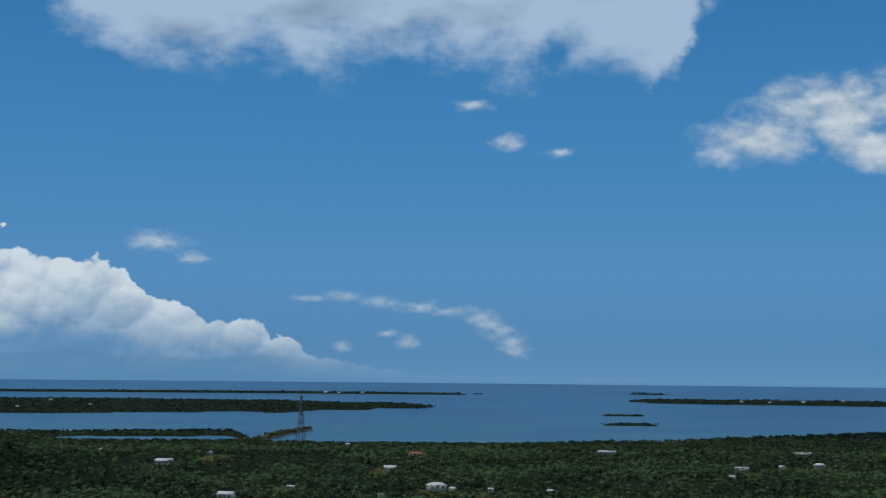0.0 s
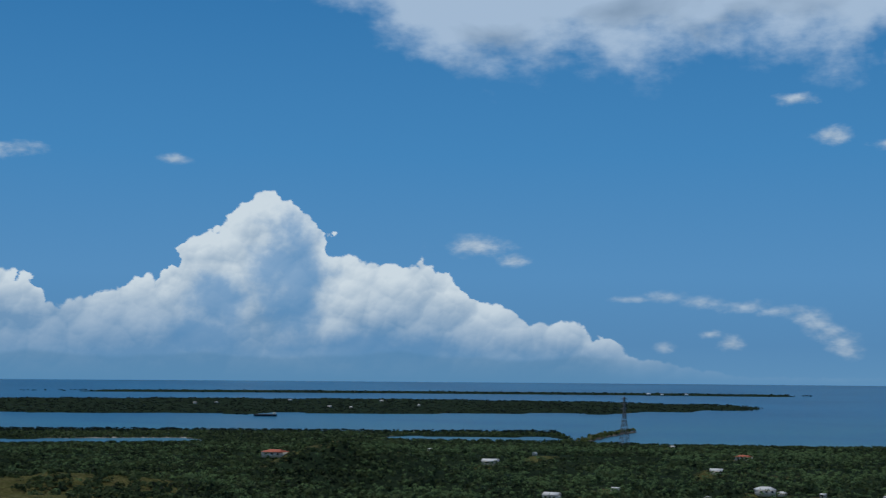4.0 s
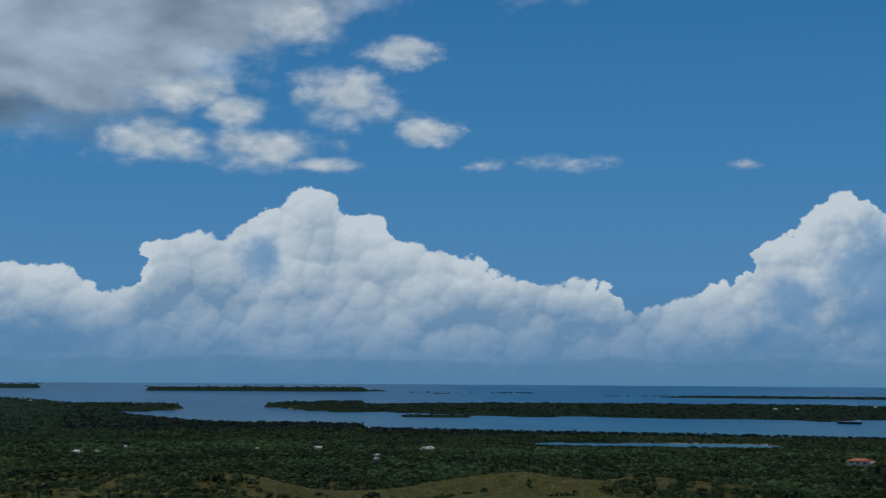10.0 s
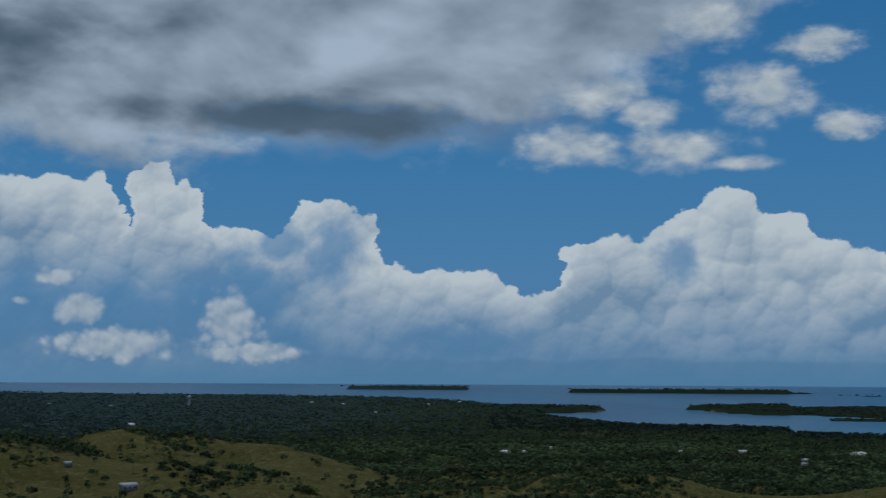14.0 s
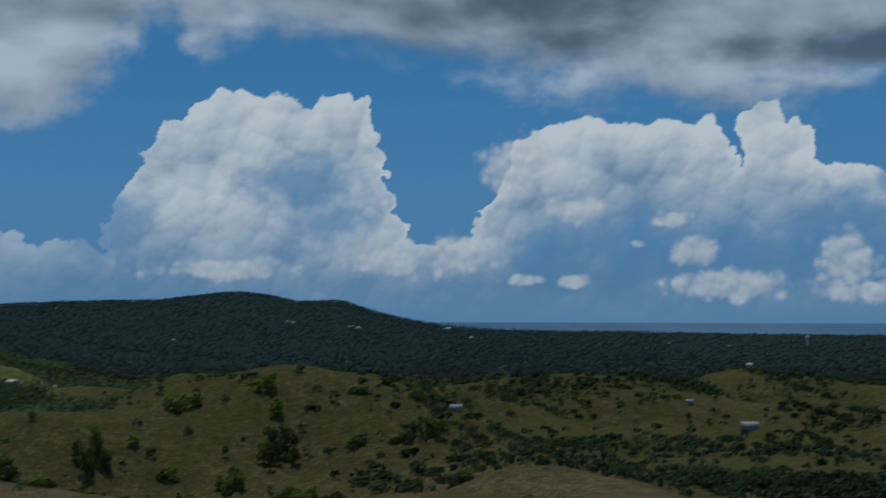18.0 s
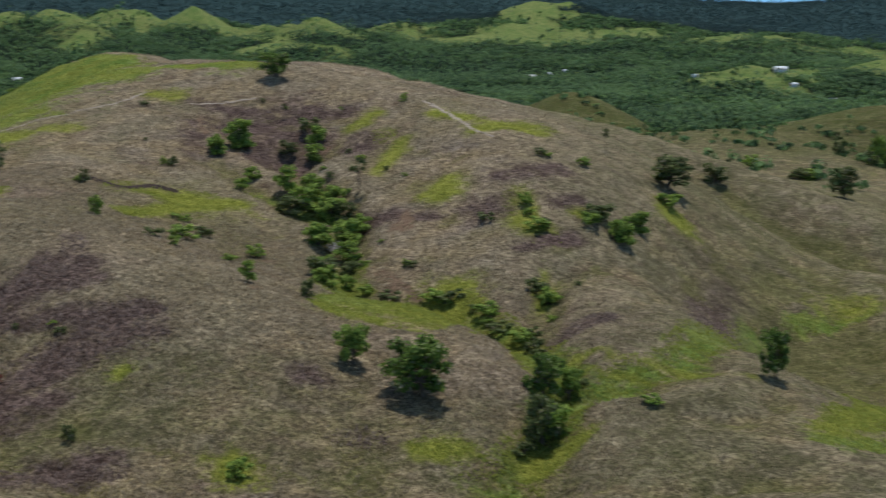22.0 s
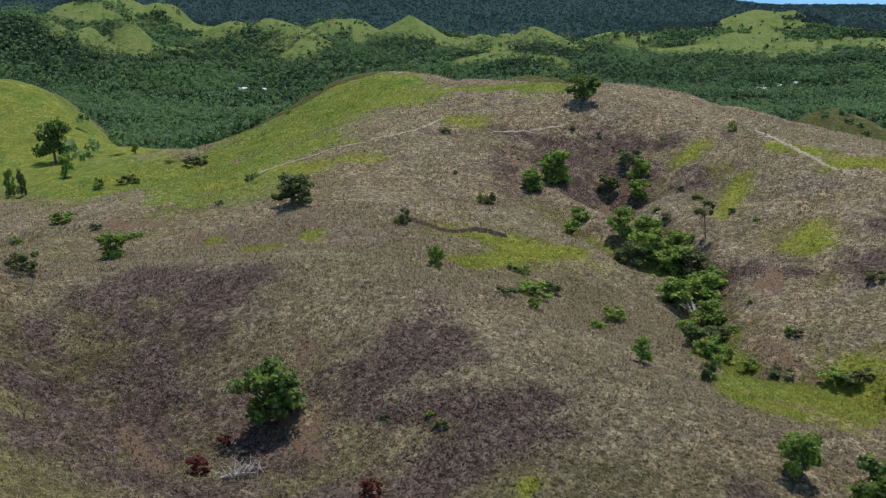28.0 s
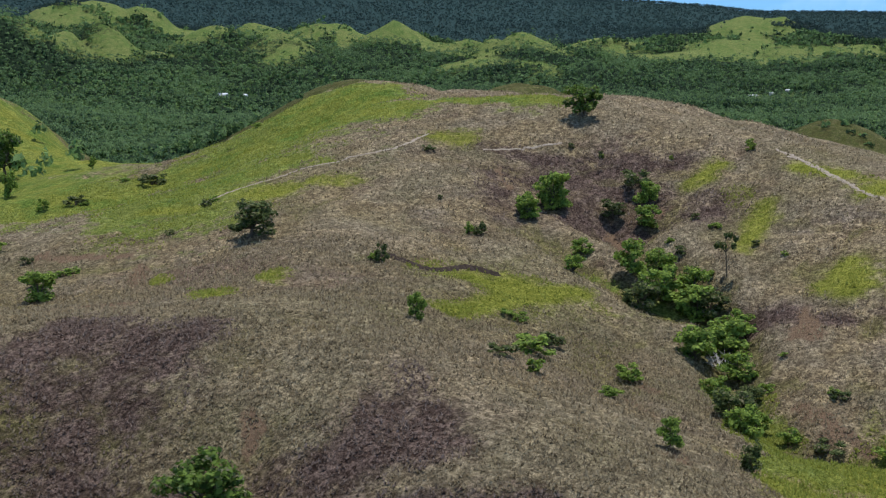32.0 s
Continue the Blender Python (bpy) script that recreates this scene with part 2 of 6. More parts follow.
    shadow = n.smooth(n.noise(wob, 0.30, 2.0, 0.4), 0.42, 0.66)
    lit = n.math("SUBTRACT", lit, n.math("MULTIPLY", n.math("MULTIPLY", shadow, n.smooth(field, 0.4, 1.8)), 0.20))
    body = n.smooth(n.math("SUBTRACT", up, base), -1.6, 3.6)
    lit = n.math("ADD", lit, n.math("ADD", 0.10, n.math("MULTIPLY", body, 0.52)), clamp=True)
    puffy = n.mix(lit, (0.34, 0.58, 0.88), (1.10, 1.27, 1.40))
    mask = n.math("MULTIPLY", mask, n.math("ADD", 0.36, n.math("MULTIPLY", n.smooth(n.math("SUBTRACT", up, base), -1.3, 2.2), 0.64)))
    mask = n.math("MULTIPLY", mask, n.smooth(up, -0.5, 1.3))
    mask = n.math("MULTIPLY", mask, n.math("SUBTRACT", 1.0, n.math("MULTIPLY", n.smooth(straight, -88.0, -95.0), 0.38)))
    mask = n.math("MULTIPLY", mask, n.math("SUBTRACT", 1.0, n.math("MULTIPLY", gap, 0.72)))
    colour = n.mix(mask, colour, puffy)
    # faint far mountains under the bank
    crest = n.math("ADD", 0.05, n.math("MULTIPLY", n.noise(n.vec("MULTIPLY", place, (1, 0, 0)), 0.16, 4.0, 0.5), 1.45))
    colour = n.mix(n.math("MULTIPLY", n.smooth(n.math("SUBTRACT", crest, up), 0.0, 0.22), n.math("MULTIPLY", n.smooth(bearing, -70.0, -52.0), n.math("MULTIPLY", n.smooth(bearing, -2.0, -9.0), 0.36))), colour, (0.135, 0.375, 0.66))

    # high sheet
    sheet = n.vec("MULTIPLY", place, (0.55, 1.0, 1.0))
    cloud = n.noise(sheet, 0.24, 5.0, 0.46, 0.25)
    cloud_up = n.noise(n.vec("ADD", sheet, (-0.4, 1.1, 0.0)), 0.24, 5.0, 0.46, 0.25)
    g = n.math("ADD", n.math("SUBTRACT", up, high), n.math("MULTIPLY", n.math("SUBTRACT", cloud, 0.5), 6.5))
    g = n.math("ADD", g, n.math("MULTIPLY", n.math("SUBTRACT", n.noise(n.vec("MULTIPLY", place, (0.6, 1.0, 1.0)), 1.0, 5.0, 0.6), 0.5), 3.0))
    shade = n.math("ADD", n.math("ADD", 0.68, n.math("MULTIPLY", n.smooth(bearing, -46.0, -30.0), 0.34)), n.math("MULTIPLY", n.math("SUBTRACT", cloud, cloud_up), 2.4), clamp=True)
    dark = None
    for a, e, rx, ry in DARK_BASES:
        r = n.vec("LENGTH", n.vec("MULTIPLY", n.vec("SUBTRACT", place, (a, e, 0)), (1 / rx, 1 / ry, 0)))
        dark = r if dark is None else n.math("MINIMUM", dark, r)
    dark = n.smooth(n.math("ADD", dark, n.math("MULTIPLY", n.math("ADD", n.math("SUBTRACT", cloud, 0.5), n.math("MULTIPLY", n.math("SUBTRACT", n.noise(sheet, 0.6, 4.0, 0.5), 0.5), 0.6)), 2.6)), 1.5, 0.2)
    thin = n.math("ADD", 0.97, n.math("MULTIPLY", n.smooth(bearing, -40.0, -28.0), -0.20))
    m = n.math("MULTIPLY", n.smooth(g, -0.6, 1.8), n.math("MULTIPLY", thin, n.smooth(up, 30.0, 20.0)))
    m = n.math("MAXIMUM", m, n.math("MULTIPLY", dark, 0.95))
    shade = n.math("MULTIPLY", shade, n.math("SUBTRACT", 1.0, n.math("MULTIPLY", dark, 0.85)))
    colour = n.mix(m, colour, n.mix(shade, (0.10, 0.185, 0.285), (0.84, 1.06, 1.32)))
    # single clouds
    grain = n.noise(n.vec("MULTIPLY", place, (0.8, 1.5, 1.0)), 1.0, 6.0, 0.6)
    grain_up = n.noise(n.vec("MULTIPLY", n.vec("ADD", place, (0.0, 0.25, 0.0)), (0.8, 1.5, 1.0)), 1.0, 6.0, 0.6)
    lumps, lumps_up = n.cells(wob, 0.62, 1.6, 0.45), n.cells(n.vec("ADD", wob, (0.12, 0.45, 0.0)), 0.62, 1.6, 0.45)
    for clouds, soft, thick, jag in ((WISPS, 1.2, 0.68, 2.2), (PLUME, 1.1, 0.46, 2.0), (PUFFS, 0.7, 0.7, 2.4), (HEAPS, 1.1, 0.95, 2.7)):
        best = None
        for a, e, rx, ry in clouds:
            r = n.vec("LENGTH", n.vec("MULTIPLY", n.vec("SUBTRACT", place, (a, e, 0)), (1 / rx, 1 / ry, 0)))
            best = r if best is None else n.math("MINIMUM", best, r)
        spread = n.math("SUBTRACT", 1.0, best)
        if clouds in (WISPS, PLUME):
            source, above = grain, grain_up
        elif clouds is PUFFS:
            source, above = n.math("SUBTRACT", 0.92, fine), n.math("SUBTRACT", 0.92, fine_up)
        else:
            source = n.math("ADD", n.math("MULTIPLY", n.math("SUBTRACT", 0.90, lumps), 0.6), n.math("MULTIPLY", grain, 0.45))
            above = n.math("ADD", n.math("MULTIPLY", n.math("SUBTRACT", 0.90, lumps_up), 0.6), n.math("MULTIPLY", grain_up, 0.45))
        m = n.math("MULTIPLY", n.smooth(n.math("ADD", spread, n.math("MULTIPLY", n.math("SUBTRACT", source, 0.5), jag)), 0.0, soft), thick)
        m = n.math("MULTIPLY", m, n.smooth(best, 2.0, 1.0))
        shade = n.math("ADD", 0.62, n.math("MULTIPLY", n.math("SUBTRACT", source, above), 2.2), clamp=True)
        colour = n.mix(m, colour, n.mix(shade, (0.42, 0.62, 0.86), (1.12, 1.26, 1.36)))

    return colour


SKY = 0.10
sky = Nodes(sky_tree)
sky_tree.links.new(build_sky(sky), sky_tree.nodes["Background"].inputs[0])
sky_tree.nodes["Background"].inputs[1].default_value = 1.0

lamp = bpy.data.lights.new("sun", "SUN")
lamp.energy, lamp.angle, lamp.color = 3.6, radians(0.5), (1.0, 0.96, 0.9)
sun = new("sun", lamp)
az, el = radians(SUN_AZ), radians(SUN_EL)
sun.matrix_world = look((0, 0, 600), Vector((0, 0, 600)) - Vector((math.sin(az) * math.cos(el), math.cos(az) * math.cos(el), math.sin(el))))

EYE = 130.0          # the eye's height over the sea at the start
NEAR_D = 2600.0      # farther out the sheet is drawn in towards the eye, up to the horizon
FOLD = 2250.0


def sea_level(d):
    """The sheet bends up gently beyond NEAR_D, so that the true horizon fits inside it."""
    return 100.0 * (np.clip(np.asarray(d, float) - NEAR_D, 0, FOLD) / FOLD) ** 1.5


def true_distance(d):
    """How far a place truly is that stands at that distance."""
    return np.asarray(d, float) / (1 - sea_level(d) / EYE)


def drawn_in(far):
    """Where a place that is truly that far stands."""
    steps = np.linspace(0, NEAR_D + FOLD, 2000)
    return np.interp(far, true_distance(steps), steps)


def bump(x, y, cx, cy, rx, ry, turn=0.0):
    a = math.radians(turn)
    u = ((x - cx) * math.cos(a) + (y - cy) * math.sin(a)) / rx
    v = (-(x - cx) * math.sin(a) + (y - cy) * math.cos(a)) / ry
    return np.exp(-(u * u + v * v))


def value_noise(x, y, seed):
    """Smooth noise, -1 to 1, on a unit lattice."""
    xi, yi = np.floor(x), np.floor(y)
    fx, fy = x - xi, y - yi
    fx, fy = fx * fx * fx * (fx * (fx * 6 - 15) + 10), fy * fy * fy * (fy * (fy * 6 - 15) + 10)

    def corner(a, b):
        s = np.sin(a * 127.1 + b * 311.7 + seed * 74.7) * 43758.5453
        return (s - np.floor(s)) * 2 - 1

    return ((corner(xi, yi) * (1 - fx) + corner(xi + 1, yi) * fx) * (1 - fy)
            + (corner(xi, yi + 1) * (1 - fx) + corner(xi + 1, yi + 1) * fx) * fy)


def fractal(x, y, size, octaves, seed):
    total, amp, out = 0.0, 1.0, 0.0
    for k in range(octaves):
        out = out + amp * value_noise(x / size + 17.3 * k, y / size - 9.1 * k, seed + k)
        total, amp, size = total + amp, amp * 0.5, size * 0.5
    return out / total


# the shore, as bearing (degrees clockwise from +y) and true distance
SHORE = [(-180, 9000), (-75, 9200), (-67, 8200), (-58, 7700), (-53.5, 6600), (-50.5, 5200), (-49.5, 4200), (-46.8, 3650),
         (-40, 3430), (-32, 3280), (-23, 3170), (-16, 3110), (-8.6, 3160), (-7.6, 2640), (-4, 2570), (3, 2610),
         (9.6, 2830), (17.7, 3480), (30, 4500), (60, 6000), (180, 9000)]
# islands: bearings of the two ends, true distances of the near and the far shore
ISLANDS = [(-42.9, -0.5, 4450, 6900), (-38.5, -35.5, 4330, 4560), (-29.8, 3.0, 8900, 9800), (-53.2, -47.3, 5050, 5750),
           (7.4, 22.0, 6650, 8200), (7.6, 9.3, 10000, 10700), (6.6, 8.3, 4580, 4700), (6.6, 9.0, 3700, 3830),
           (-49.2, -38.8, 11300, 12300), (-38.3, -35.1, 10200, 10700), (-34.7, -32.9, 10200, 10700), (-58.2, -52.6, 13200, 14300)]
# lagoons between the trees, in the same terms
LAGOONS = [(-33.4, -22.6, 2500, 2840), (-16.5, -7.7, 2600, 2960), (-43.5, -40.5, 2420, 2560), (-50, -46.0, 2560, 2680),
           (2.5, 5.2, 2440, 2500), (5.7, 8.0, 2330, 2440), (13.6, 15.4, 2320, 2420)]


def lens(bearing, far, a0, a1, d0, d1, wobble):
    """1 inside an island's outline that tapers to both ends, falling to 0 and below outside."""
    u = (bearing - (a0 + a1) / 2) / ((a1 - a0) / 2)
    v = (far - (d0 + d1) / 2) / ((d1 - d0) / 2)
    return 1 - np.abs(u) ** 4 - v * v * (1 + 0.35 * u * u) + 0.35 * wobble


# hills of the upland and the plain: x, y, radii, turn, height
GREEN_HILLS = [
    (-1240, 390, 130, 100, 0, 44), (-1230, 240, 100, 100, 0, 30), (-1330, 560, 120, 110, 0, 42), (-1200, 690, 130, 90, 0, 34),
    (-640, 560, 130, 90, 30, 22), (-470, 800, 150, 80, 20, 22), (-1050, 520, 120, 90, 0, 20), (-860, 700, 140, 90, 0, 22),
    (-600, 965, 175, 70, 32, 25), (-800, 790, 90, 60, 45, 16)]
KNOLL = (-456, 1430, 90, 85, 0, 40)
# hills round the inland valley: x, y, radius across and along the view from the start, turn, height
FAR_HILLS_A = [
    (-1253, -1487, 71, 114, 140, 78), (-1371, -1419, 50, 87, 136, 72), (-1271, -1403, 39, 74, 138, 64), (-1754, -1869, 118, 173, 137, 88),
    (-1793, -1775, 70, 112, 135, 80), (-1806, -1688, 51, 89, 133, 41), (-1569, -1398, 56, 95, 132, 67), (-1588, -1298, 52, 90, 129, 53),
    (-1899, -1451, 77, 122, 127, 66), (-1915, -1327, 59, 99, 125, 67), (-1952, -1628, 53, 91, 130, 54), (-1901, -1181, 41, 77, 122, 47),
    (-1880, -1215, 36, 70, 123, 38),
]
FAR_HILLS_B = [
    (-1807, -1024, 53, 91, 120, 59), (-1819, -1085, 34, 68, 121, 50), (-1858, -1013, 22, 52, 119, 43), (-2133, -1069, 66, 108, 117, 37),
    (-2160, -1009, 55, 94, 115, 32), (-2422, -895, 114, 167, 110, 71), (-2215, -878, 77, 122, 112, 42), (-2159, -736, 58, 98, 109, 25),
    (-2232, -669, 49, 86, 107, 25), (-2059, -863, 52, 90, 113, 22), (-1654, -905, 30, 63, 119, 26), (-1649, -1015, 27, 58, 122, 19),
    (-2248, -485, 90, 110, 102, 30), (-2273, -300, 90, 100, 98, 26), (-1560, -330, 55, 90, 102, 20), (-1689, -190, 60, 80, 96, 30),
    (-1600, -11, 70, 85, 90, 34),
]
FAR_HILLS = FAR_HILLS_A + FAR_HILLS_B
# the skyline far inland: bearing, height above the eye in degrees
SKYLINE = [(-180, 1.1), (-145, 1.2), (-135, 1.0), (-122.4, 0.95), (-115.5, 0.72), (-112.3, 0.5), (-110, 0.25), (-105.5, 0.24), (-101.2, -0.02),
           (-98, 0.22), (-94.5, 0.38), (-90.5, 0.5), (-88.2, 0.78), (-87.3, 0.82), (-86.2, 0.7), (-85, 0.45), (-83.4, 0.5), (-81.4, 0.11),
           (-77.9, -0.47), (-75.4, -0.85), (-70, -1.6), (-60, -2.5), (60, -2.5), (90, -1.0), (120, 0.8), (180, 1.1)]

# rounded tops and dips of the upland: x, y, radii, height
TOPS = [
    (-457, -452, 50, 48, -36.0),
    (-415, -500, 75, 62, 44.1),
    (-442, -279, 15, 13, 9.0),
    (-371, -297, 22, 16, 2.6),
    (-677, -131, 58, 58, 3.4),
    (-795, -88, 62, 62, 10.0),
    (-950, -4, 50, 45, 18.2),
    (-867, 66, 75, 70, 16.4),
    (-883, -307, 62, 52, 35.6),
    (-786, -593, 70, 80, 53.5),
    (-684, -410, 52, 60, 39.1),
    (-688, -64, 42, 65, -14.0),
    (-690, -13, 45, 55, -10.0),
    (-895, 136, 50, 38, -15.0),
    (-556, 102, 35, 62, -8.0),
]

# heights of the upland: rows from south to north, a value each 100 m
UPLAND_SOUTH = [
    [17.0, 20.0, 22.3, 22.3, 18.6, 13.1, 12.1, 16.8, 22.8, 27.7, 29.5, 28.8, 26.8, 24.6],
    [18.0, 21.6, 25.6, 29.3, 29.1, 18.6, 6.6, 23.5, 38.7, 40.4, 36.3, 32.3, 29.5, 27.1],
    [19.2, 22.9, 27.6, 34.4, 42.6, 43.1, 22.3, 41.9, 61.7, 53.3, 42.3, 35.9, 32.3, 29.5],
    [20.5, 23.8, 28.2, 35.8, 48.3, 62.2, 59.2, 66.3, 76.6, 63.3, 48.5, 40.5, 35.4, 31.0],
    [21.9, 24.5, 28.1, 35.1, 46.8, 61.0, 71.5, 78.3, 86.1, 78.2, 60.4, 47.7, 38.1, 31.2],
    [23.2, 25.7, 29.0, 35.5, 48.7, 62.5, 69.8, 99.0, 116.7, 88.8, 88.1, 55.1, 38.7, 30.8],
]
UPLAND_NORTH = [
    [24.3, 29.6, 35.3, 43.4, 60.1, 69.6, 53.8, 88.0, 124.2, 77.9, 100.2, 51.8, 38.5, 31.8],
    [24.8, 38.7, 52.9, 67.4, 75.8, 63.8, 55.9, 60.7, 82.0, 59.7, 71.7, 52.6, 41.7, 33.6],
    [24.4, 53.0, 78.8, 77.1, 47.5, 28.8, 39.9, 43.8, 34.2, 47.8, 65.1, 54.2, 43.1, 34.6],
    [22.3, 62.5, 104.0, 94.5, 48.6, 45.4, 57.0, 60.4, 45.8, 47.6, 51.4, 47.9, 41.4, 34.8],
    [19.8, 55.0, 94.3, 110.1, 99.9, 92.2, 86.1, 68.8, 51.3, 44.2, 41.9, 40.4, 37.4, 33.7],
    [18.0, 37.7, 59.0, 79.5, 91.8, 89.3, 76.9, 61.2, 48.7, 40.4, 35.8, 34.0, 33.0, 31.8],
]
UPLAND = (np.array(UPLAND_SOUTH + UPLAND_NORTH), -1160, -760, 100.0)

# spurs and hollows of the brown hill on top of it: rows from south to north, a value each 40 m
RELIEF_SOUTH = [
    [2.6, 3.7, 3.2, -0.3, -4.7, -5.8, -3.7, -1.4, -1.4, -2.3, -2.6, -2.2, -1.4],
    [1.3, 5.4, 9.2, 7.7, -6.9, -8.0, -2.0, 1.1, 1.6, 1.5, 1.1, 0.2, -0.9],
    [0.2, 4.7, 10.2, 13.2, -2.8, -4.1, 0.8, 0.8, 5.2, 8.2, 6.8, 3.5, 0.2],
    [-1.3, 1.1, 2.7, 4.0, 3.3, 4.9, 2.4, -7.2, 10.3, 19.8, 15.7, 9.0, 2.9],
    [-4.5, -3.7, -1.1, 6.5, -4.1, -0.1, 3.3, -5.9, 14.7, 28.9, 25.6, 17.7, 8.2],
    [-9.6, -10.1, -6.9, 10.9, -16.1, -6.4, 3.5, 8.3, -13.8, -2.5, 33.2, 29.5, 14.8],
]
RELIEF_NORTH = [
    [-15.7, -18.0, -13.5, -3.6, 7.4, -5.3, -12.8, 11.1, 5.3, -14.2, 40.9, 36.2, 18.1],
    [-20.2, -28.6, -18.2, 8.8, 8.1, 28.5, -6.7, -7.9, 3.2, -3.5, 33.9, 30.2, 16.4],
    [-18.7, -28.1, -27.3, -11.5, -20.8, -31.9, 12.6, 9.1, -9.8, 1.1, 16.5, 17.0, 11.1],
    [-13.7, -16.4, -13.2, -0.1, 5.1, -5.6, -10.9, 1.9, 12.4, 10.2, 7.4, 6.2, 4.8],
    [-8.0, -5.6, 0.4, 13.0, 27.7, 34.5, 18.7, 4.1, 7.7, 6.5, 2.5, 0.4, -0.2],
    [-2.5, 3.2, 10.6, 21.3, 34.9, 43.3, 34.7, 15.9, 4.5, -0.1, -2.2, -3.3, -3.7],
]
RELIEF = (np.array(RELIEF_SOUTH + RELIEF_NORTH), -480, -380, 40.0)
# finer swells of the brown hill: rows from south to north, a value each 20 m
SWELL_SOUTH = [
    [-1.8, -1.9, -1.7, -1.2, -0.8, -0.6, -0.4, 0.2, 1.2, 2.0, 2.2, 2.0, 1.7, 1.3, 1.0, 0.8],
    [-3.9, -3.6, -2.4, -0.4, 0.4, 0.0, -0.5, -0.2, 0.0, 1.1, 1.8, 1.2, 0.5, 0.0, -0.2, -0.3],
    [-6.1, -4.7, -2.5, 0.3, 1.3, 0.8, -0.3, -0.2, -1.6, -0.5, 1.1, -0.1, -1.0, -1.4, -1.6, -1.7],
    [-8.3, -5.9, -2.9, 0.2, 1.3, 2.1, 2.2, 0.9, -1.0, -1.4, -1.0, -1.7, -2.3, -3.0, -3.4, -3.5],
    [-10.4, -8.5, -4.3, 1.5, 0.8, 2.0, 4.0, 1.4, 2.2, 0.4, -1.3, -0.8, -2.5, -4.9, -5.6, -5.7],
]
SWELL_MIDDLE = [
    [-11.0, -10.4, -6.4, 0.4, -0.9, 0.9, 1.2, -1.4, 2.3, 0.9, -1.1, 2.4, -0.8, -6.2, -7.6, -7.7],
    [-9.2, -9.3, -7.2, -1.9, -1.2, 1.3, 2.1, -0.2, 0.4, -1.6, -2.4, 3.2, 2.8, -3.7, -7.7, -8.6],
    [-5.7, -5.0, -3.8, -1.1, 0.7, 0.8, -1.2, -1.1, -0.4, -2.1, -3.7, -0.3, 1.8, -3.4, -6.5, -7.2],
    [-2.2, -0.5, 1.0, 0.6, 0.4, 0.4, -3.6, -3.1, -0.7, -2.3, -4.9, -2.5, -1.1, -3.9, -3.9, -4.3],
    [0.1, 0.4, -0.1, -1.5, -0.6, 0.7, -1.0, -1.1, 0.9, 0.2, -0.7, 1.1, 1.1, -0.3, -1.0, -1.7],
]
SWELL_NORTH = [
    [1.0, -0.8, -3.1, -4.4, -2.0, 0.2, -0.2, -1.3, 2.6, 0.4, -0.4, 2.6, 0.7, -0.5, -0.2, -0.2],
    [0.7, -1.4, -3.3, -3.8, -2.0, 0.6, 2.7, 2.9, 4.0, -0.9, -2.9, 0.9, -1.2, -2.2, -1.0, 0.1],
    [0.1, -1.3, -2.3, -2.2, -1.1, 1.0, 3.2, 4.3, 4.0, 1.5, -0.6, 0.4, -1.0, -1.9, -1.2, -0.2],
    [-0.4, -0.8, -1.0, -0.8, -0.0, 1.2, 2.5, 3.4, 3.2, 2.3, 1.1, 0.2, -0.6, -1.1, -1.0, -0.5],
    [-0.7, -0.3, 0.1, 0.5, 0.9, 1.2, 1.6, 2.0, 2.2, 2.3, 1.7, 0.7, 0.0, -0.4, -0.6, -0.8],
]
SWELL = (np.array(SWELL_SOUTH + SWELL_MIDDLE + SWELL_NORTH), -410, -300, 20.0)
HOLLOW = (-301, -181, 10, 4.0)      # x, y, radius, depth
# gullies: x, y, depth along their lines
GULLIES = [
    [(-298, -179, 1.5), (-289, -172, 3.0), (-278, -157, 4.0), (-268, -145, 4.5), (-239, -133, 4.0), (-224, -119, 3.0), (-230, -109, 2.5), (-221, -93, 3.5), (-209, -79, 4.5), (-187, -66, 4.5), (-168, -63, 4.0), (-157, -63, 3.5)],
    [(-289, -197, 1.0), (-281, -186, 2.5), (-272, -173, 2.5), (-268, -155, 3.0)],
    [(-263, -86, 1.5), (-243, -90, 3.0), (-209, -80, 4.0)],
    [(-323, -45, 1.5), (-298, -57, 2.0), (-205, -54, 2.5), (-186, -64, 4.0)],
]


def spline_sheet(lattice, x, y):
    """Cubic splines over a lattice, and how far inside it a place lies (0 to 1)."""
    values, x0, y0, step = lattice
    rows, cols = values.shape
    u, v = (x - x0) / step, (y - y0) / step
    ui, vi = np.clip(np.floor(u), 1, cols - 3).astype(int), np.clip(np.floor(v), 1, rows - 3).astype(int)
    fu, fv = np.clip(u - ui, 0, 1), np.clip(v - vi, 0, 1)

    def weights(f):
        return ((1 - f) ** 3 / 6, (3 * f ** 3 - 6 * f * f + 4) / 6, (-3 * f ** 3 + 3 * f * f + 3 * f + 1) / 6, f ** 3 / 6)

    wu, wv = weights(fu), weights(fv)
    z = sum(wv[j] * wu[i] * values[vi + j - 1, ui + i - 1] for i in range(4) for j in range(4))
    edge = np.minimum(np.minimum(u - 1, cols - 2 - u), np.minimum(v - 1, rows - 2 - v))
    inside = np.clip(edge / 1.2, 0, 1)
    return z, inside * inside * (3 - 2 * inside)


